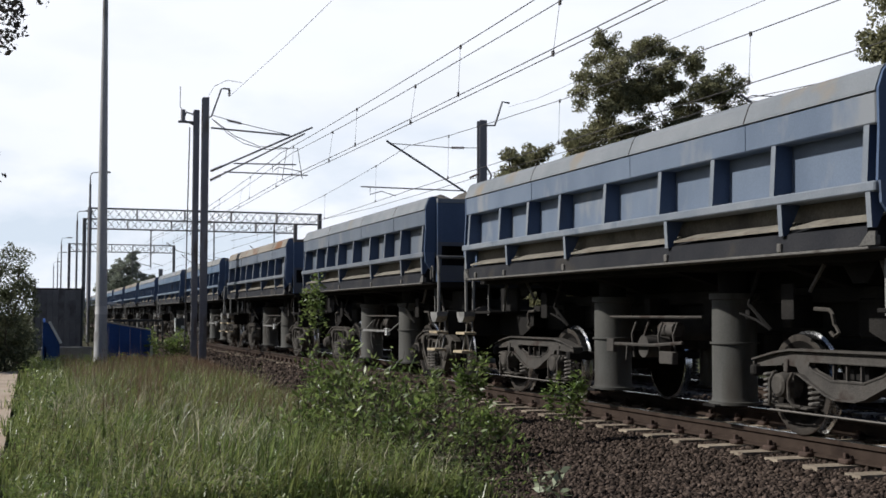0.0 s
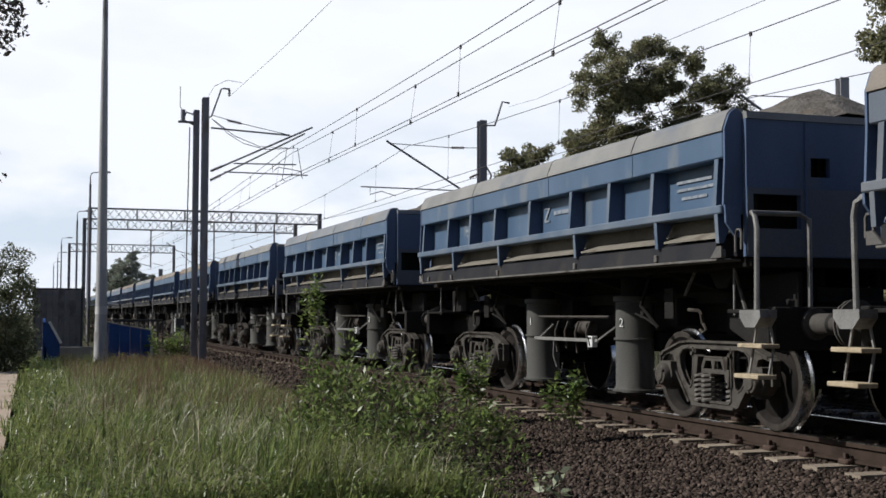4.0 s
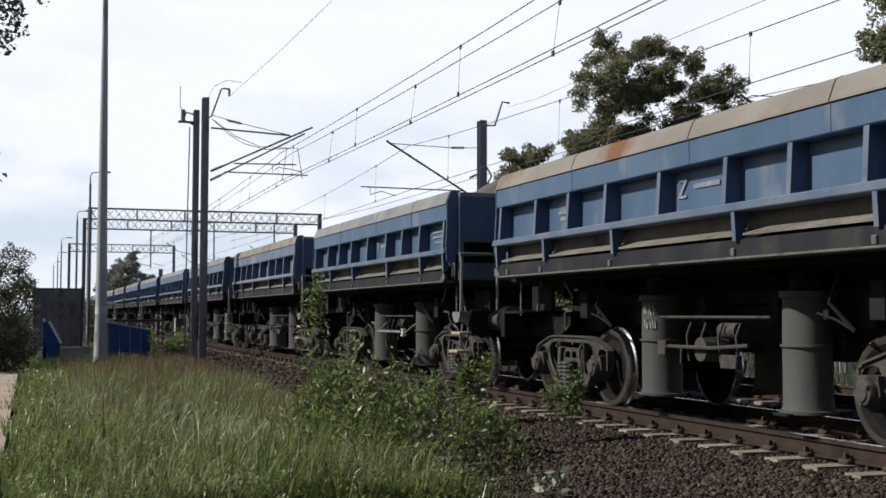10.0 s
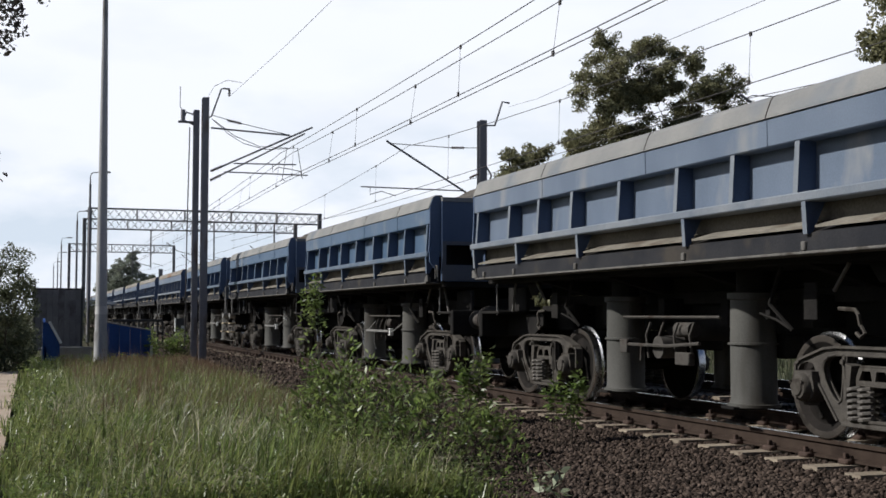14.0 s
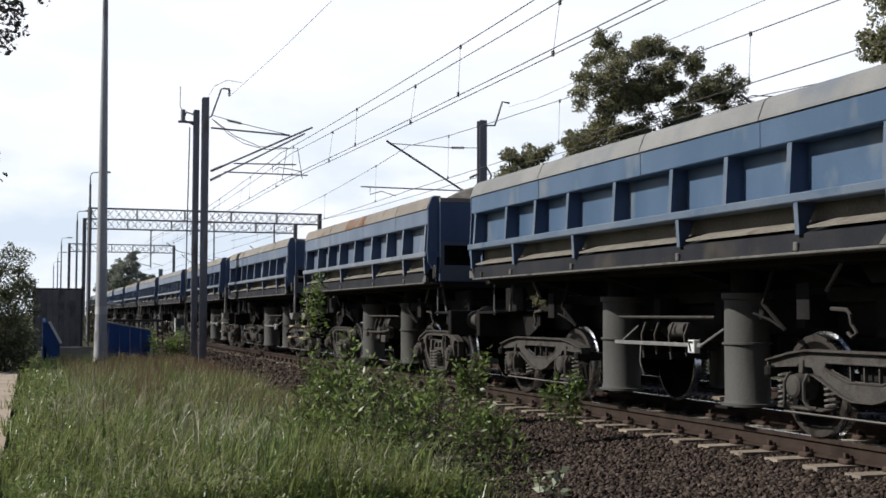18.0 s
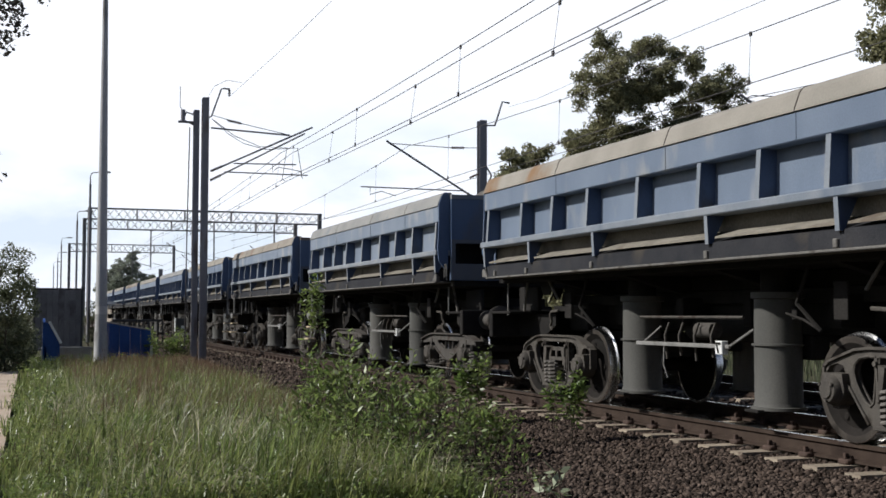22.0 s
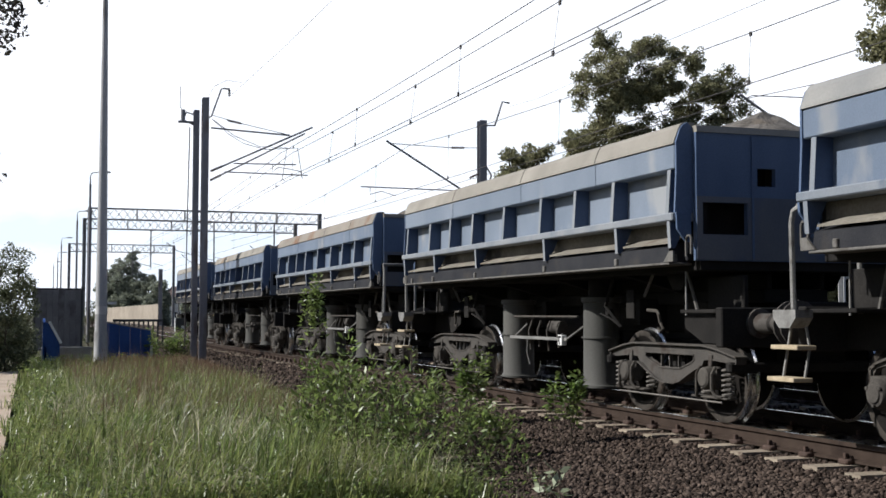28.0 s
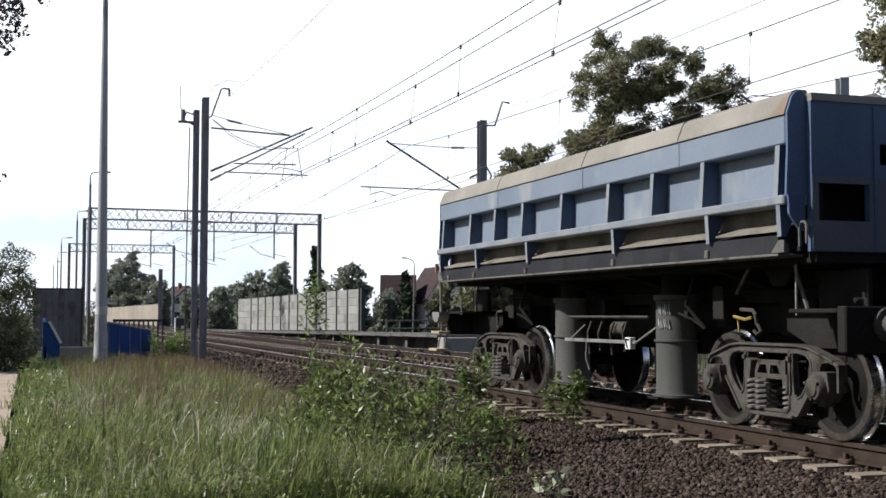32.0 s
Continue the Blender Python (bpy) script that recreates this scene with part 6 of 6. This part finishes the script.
for i, (x, y, n, w, h0, h1) in enumerate([(2.95, 13.4, 16, .30, .8, 1.25), (3.2, 13.6, 18, .32, .9, 1.42), (3.65, 13.6, 17, .35, .8, 1.25), (4.1, 13.6, 16, .35, .7, 1.10), (4.55, 13.7, 9, .35, .5, .85),
                                         (2.95, 12.6, 16, .35, .6, 1.10), (3.4, 12.4, 18, .35, .65, 1.10), (3.85, 12.4, 16, .35, .55, .95), (4.3, 12.6, 13, .32, .40, .75), (2.65, 11.7, 14, .35, .4, .85),
                                         (3.05, 11.5, 16, .4, .45, .85), (3.5, 11.4, 15, .4, .4, .80), (3.85, 11.3, 10, .25, .3, .60), (3.2, 10.7, 12, .4, .3, .60), (4.9, 14.4, 5, .3, .35, .65), (2.5, 12.8, 10, .3, .5, .9), (4.35, 11.6, 9, .35, .3, .62), (4.75, 12.8, 5, .35, .3, .55), (4.2, 10.9, 7, .3, .2, .42), (5.1, 13.6, 4, .3, .25, .5), (4.6, 12.0, 6, .3, .2, .5)]):
    shrub("shrub", "leafy green wayside shrub between grass and ballast", x + .14, y, -.48, clump(n, w, w, h0, h1, 80 + i), m_leaf, .042, "wayside shrubs", 80 + i, .45, 34 if x < 3.5 else 23, rise=.6, wide=.34)
for i, (x, y, h, n) in enumerate([(5.45, 14.9, 1.0, 9), (5.6, 12.4, .85, 7), (5.2, 15.8, .7, 6), (5.0, 13.4, .55, 6), (5.3, 16.8, .5, 6), (4.7, 12.2, .5, 6)]):
    shrub("ballast_weed", "bright green weed growing at the edge of the ballast", x, y, -.36, clump(n, .12, .12, h * .6, h, 120 + i), m_leaf, .036, "ballast weeds", 120 + i, .8, 100, start=.55)
shrub("tall_weed", "tall thin weed with small bright leaves beside the track", 5.0, 22.2, -.42, [(0, 0, 2.3), (.05, .06, 2.15), (-.07, .02, 2.0), (.1, -.05, 1.9)], m_leaf, .045, "tall weeds", 140, .5, 60, .04, .30, .62)
shrub("broadleaf_weed", "broad-leaved weed with pale leaves at the edge of the ballast", 4.20, 9.6, -.44, clump(5, .10, .1, .14, .28, 150), m_pale, .06, "broadleaf weeds", 150, .3, 36)
shrub("shrub", "dense green shrub beside the blue parapet", 4.55, 42.6, -.48, clump(30, .75, .5, .5, 1.15, 151), m_leaf, .06, "wayside shrubs", 151, 0, 60)


def blades(n, xr, yr, zf, h, w, bend, seed, keep=None, shoulder=True, tuft=1, loose=.05):
    """Five-cornered grass blades rooted on the ground; with tuft > 1 they spring in bunches that share height and lean."""
    r = np.random.RandomState(seed)
    k = max(1, n // tuft)
    cx, cy = xr[0] + (xr[1] - xr[0]) * r.rand(k), yr[0] + (yr[1] - yr[0]) * r.rand(k) ** 1.25
    if keep is not None:
        g = keep(cx, cy, r)
        cx, cy = cx[g], cy[g]
    patch = np.array([noise.noise((a * .8, b * .5, seed)) + .6 * noise.noise((a * 2.3, b * 1.4, seed + 9)) for a, b in zip(cx, cy)])
    tall = (1 + .6 * patch) * (.75 + .5 * r.rand(len(cx)))
    lean = r.normal(size=len(cx)) * .9 + .4
    cx, cy, tall, lean = (np.repeat(q, tuft) for q in (cx, cy, tall, lean))
    n = len(cx)
    off = r.normal(size=(n, 2)) * (loose if tuft > 1 else 0)
    x, y = cx + off[:, 0], cy + off[:, 1]
    hh = h * (.35 + .95 * r.rand(n) ** 1.3) * tall * np.clip(.55 + (x + .1) * .5, .55, 1)
    hh *= np.clip(1.2 - (y - 26) * .04, .5, 1)     # shorter towards the station
    if shoulder:                               # low and thin where the ballast begins
        hh *= np.clip((4.45 + (y - 12) * .05 - x) / 1.2, .2, 1)
    z = np.array([zf(a, b) for a, b in zip(x, y)])
    ang = r.rand(n) * 6.28
    sx, sy = np.cos(ang) * w, np.sin(ang) * w
    ba = r.normal(size=n) * 2.2 + .4 if tuft == 1 else lean + r.normal(size=n) * .9
    amount = bend * hh * (.15 + 1.1 * r.rand(n) ** 2)
    bx, by = np.cos(ba) * amount, np.sin(ba) * amount
    droop = 1 - .35 * np.clip(amount / np.maximum(hh, .01), 0, 1)
    v = np.empty((n, 5, 3))
    v[:, 0] = np.stack([x - sx, y - sy, z - .02], 1)
    v[:, 1] = np.stack([x + sx, y + sy, z - .02], 1)
    v[:, 2] = np.stack([x + sx * .8 + bx * .35, y + sy * .8 + by * .35, z + hh * .62], 1)
    v[:, 3] = np.stack([x + bx, y + by, z + hh * droop], 1)
    v[:, 4] = np.stack([x - sx * .8 + bx * .35, y - sy * .8 + by * .35, z + hh * .62], 1)
    return v.reshape(-1, 3)


def stuff(name, label, category, me):
    return tagged(new(name, me), label, category, kind="stuff")


def edge(x, y, r):
    n = r.normal(size=len(x))
    return (x > -.08 + .08 * np.sin(y * 1.3) + .09 * n) & (x < np.clip(3.6 + (y - 11) * .06, 3.4, 4.05) + .26 * n)


stuff("grass", "uneven green grass of the verge", "grass", grass_mesh("grass", np.concatenate([
    blades(38000, (-.3, 4.6), (9.6, 24), ground_z, .46, .0065, 1.15, 1, edge, True, 22, .07),
    blades(24000, (-.3, 4.6), (9.6, 24), ground_z, .40, .0085, 1.9, 33, edge, True, 9, .08),
    blades(26000, (-.3, 4.6), (9.6, 24), ground_z, .24, .006, .9, 31, edge),
    blades(34000, (-.3, 5.0), (22, 46), ground_z, .36, .0075, .6, 2, edge, True, 14, .09)]), m_grass))


def herbs(n, xr, yr, size, h, seed):
    """Small leaves of the herbs between the grass."""
    r = np.random.RandomState(seed)
    k = n // 14
    cx, cy = xr[0] + (xr[1] - xr[0]) * r.rand(k), yr[0] + (yr[1] - yr[0]) * r.rand(k) ** 1.25
    keep_ = edge(cx, cy, r)
    cx, cy = np.repeat(cx[keep_], 14), np.repeat(cy[keep_], 14)
    n = len(cx)
    p = np.stack([cx + .07 * r.normal(size=n), cy + .07 * r.normal(size=n), -.48 + h * (.25 + .85 * r.rand(n))], 1)
    a = r.normal(size=(n, 3)) * np.array([1, 1, .6])
    a /= np.linalg.norm(a, axis=1)[:, None]
    b = np.cross(a, r.normal(size=(n, 3)) * .6 + np.array([0, 0, 1.0]))
    b /= np.linalg.norm(b, axis=1)[:, None]
    q = (size * (.5 + .9 * r.rand(n)))[:, None]
    return np.stack([p - a * q, p + b * q * .38, p + a * q, p - b * q * .38], 1).reshape(-1, 3)


stuff("herbs", "small-leaved green herbs among the grass", "herbs", quads("herbs", np.concatenate([
    herbs(20000, (-.3, 4.6), (8.8, 22), .020, .40, 11), herbs(9000, (-.3, 5.0), (21, 44), .032, .34, 12)]), 4, m_leaf))
stuff("dry_grass", "straw-coloured dry grass among the green", "grass", grass_mesh("dry_grass", np.concatenate([
    blades(3500, (.5, 4.6), (9.6, 26), ground_z, .58, .0028, .6, 3, edge),
    blades(7000, (.1, 4.4), (9.8, 22), ground_z, .44, .0075, 1.9, 8, edge, True, 6, .08),
    blades(3500, (0, 5.0), (24, 46), ground_z, .38, .005, .45, 4, edge)]), m_dry))


def ballast_edge(x, y, r):
    return (x > 2.4 + 1.3 * r.rand(len(x)) ** .6 + (22 - y) * .05) & (x < 4.25 + .025 * y + .15 * r.normal(size=len(x)))


stuff("seed_heads", "brown seed heads of tall grass along the ballast", "grass", grass_mesh("seed_heads", np.concatenate([
    blades(34000, (2.0, 5.5), (15, 44), ground_z, .40, .0055, .5, 5, ballast_edge),
    blades(7000, (.9, 4.4), (9.8, 22), ground_z, .46, .0048, .8, 15, lambda x, y, r: edge(x, y, r) & (np.array([noise.noise((a * 1.1, b * .55, 3.0)) for a, b in zip(x, y)]) > .15)),
    blades(11000, (.9, 3.6), (17, 42), ground_z, .50, .004, .4, 6)]), m_seed))
stuff("verge_grass", "rough grass of the verge beside the footpath", "grass", grass_mesh("verge_grass", np.concatenate([
    blades(13000, (.1, 3.6), (-9, 8.0), ground_z, .30, .007, .7, 21, edge), blades(9000, (-14, -4.6), (-10, 46), ground_z, .34, .014, .7, 22)]), m_grass))
stuff("far_grass", "rough grass beyond the tracks", "grass", grass_mesh("far_grass", blades(9000, (15, 30), (20, 110), lambda x, y: -.5, .45, .02, .5, 9, None, False), m_bush))
for i, (x, y, h) in enumerate([(1.0, 13.0, .75), (.55, 12.2, .7), (.2, 11.4, .6), (1.7, 14.5, .8), (.35, 14.8, .75), (2.2, 17, .85), (-.1, 13.0, .5), (1.2, 22, .9), (2.4, 24, .9)]):
    shrub("dry_weed", "dark dry weed stalk with small seed tufts", x, y, -.48, clump(4, .10, .10, h * .5, h * .8, 200 + i), m_seed, .009, "dry weeds", 200 + i, .6, 90, .22, .03)


# ---- ballast stones ----
def stones(n, xr, yr, size, seed, power=1.0):
    r = np.random.RandomState(seed)
    base = np.array([(1, 0, 0), (-1, 0, 0), (0, 1, 0), (0, -1, 0), (0, 0, 1), (0, 0, -1), (.6, .6, .6), (-.6, .6, .55), (-.6, -.6, .6), (.6, -.6, .55)], float)
    faces = np.array([(0, 6, 9), (0, 2, 6), (2, 7, 6), (2, 1, 7), (1, 8, 7), (1, 3, 8), (3, 9, 8), (3, 0, 9), (4, 6, 7), (4, 7, 8), (4, 8, 9), (4, 9, 6), (5, 2, 0), (5, 1, 2), (5, 3, 1), (5, 0, 3)], np.int32)
    x, y = xr[0] + (xr[1] - xr[0]) * r.rand(n), yr[0] + (yr[1] - yr[0]) * r.rand(n) ** power
    ph = np.abs((y - 4.5 + .3) % .6 - .3)
    k = (x < 6.50) | (ph > .15)
    x, y = x[k], y[k]
    n = len(x)
    gz = np.array([ground_z(a, b) for a, b in zip(x, y)])
    v = base[None] * (size * (.55 + .7 * r.rand(n, 1, 1))) * (.7 + .6 * r.rand(n, 1, 3)) * (.75 + .5 * r.rand(n, 10, 1))
    a = r.rand(n) * 6.28
    c, s = np.cos(a)[:, None], np.sin(a)[:, None]
    vx, vy = v[:, :, 0] * c - v[:, :, 1] * s, v[:, :, 0] * s + v[:, :, 1] * c
    tl = r.normal(size=(n, 1)) * .5
    vz = v[:, :, 2] * np.cos(tl) + vx * np.sin(tl)
    v = np.stack([vx + x[:, None], vy + y[:, None], vz + (gz + .015 + .02 * r.rand(n))[:, None]], 2)
    f = (faces[None] + (np.arange(n, dtype=np.int32) * 10)[:, None, None]).reshape(-1, 3)
    me = bpy.data.meshes.new("stones")
    me.vertices.add(n * 10)
    me.vertices.foreach_set("co", v.astype(np.float32).ravel())
    me.loops.add(len(f) * 3)
    me.loops.foreach_set("vertex_index", f.ravel())
    me.polygons.add(len(f))
    me.polygons.foreach_set("loop_start", np.arange(0, len(f) * 3, 3, dtype=np.int32))
    me.polygons.foreach_set("loop_total", np.full(len(f), 3, np.int32))
    me.materials.append(m_stone)
    me.update(calc_edges=True)
    return me


stuff("ballast_stones", "crushed brown ballast stones beside the near rail", "gravel", stones(50000, (3.75, 7.0), (7.0, 26), .0235, 1, 1.5))
stuff("ballast_stones", "crushed brown ballast stones between the rails", "gravel", stones(14000, (6.9, 13.6), (7.5, 40), .040, 2, 1.3))
stuff("ballast_stones", "crushed brown ballast stones farther along the track", "gravel", stones(9000, (4.5, 7.0), (26, 60), .048, 3, 1.3))
# ---- what moves ----
def motions():
    times = [i * 0.5 for i in range(65)]
    for k, (w, _, _) in enumerate(wagons):
        rows = [(t, pose(NEAR, 17.47 + k * PITCH + slack(k) - travelled(t) - 4.74, 0)) for t in times]
        walk(w, rows)
        walk(loads[k], rows)
    turns = [(i / 15, -math.degrees(travelled(i / 15) / .484)) for i in range(481)]
    for k, (w, _, _) in enumerate(wagons):
        for o in w.children_recursive:
            if o.name.startswith("wheelset"):
                y, a0 = o.location.y, random.uniform(0, 360)
                walk(o, [(t, pose(0, y, .484) @ Matrix.Rotation(radians(-a + a0), 4, "X")) for t, a in turns])
    for ob, amp, beat in swaying:
        m0, ph = ob.matrix_basis.copy(), random.uniform(0, 6)
        rows = []
        for i in range(81):
            t = i * 0.4
            a = amp * (math.sin(t * beat + ph) + .6 * math.sin(t * beat * 1.7 + 2 * ph))
            rows.append((t, m0 @ pose(0, 0, 0, a, a * .7, 0)))
        walk(ob, rows)


motions()
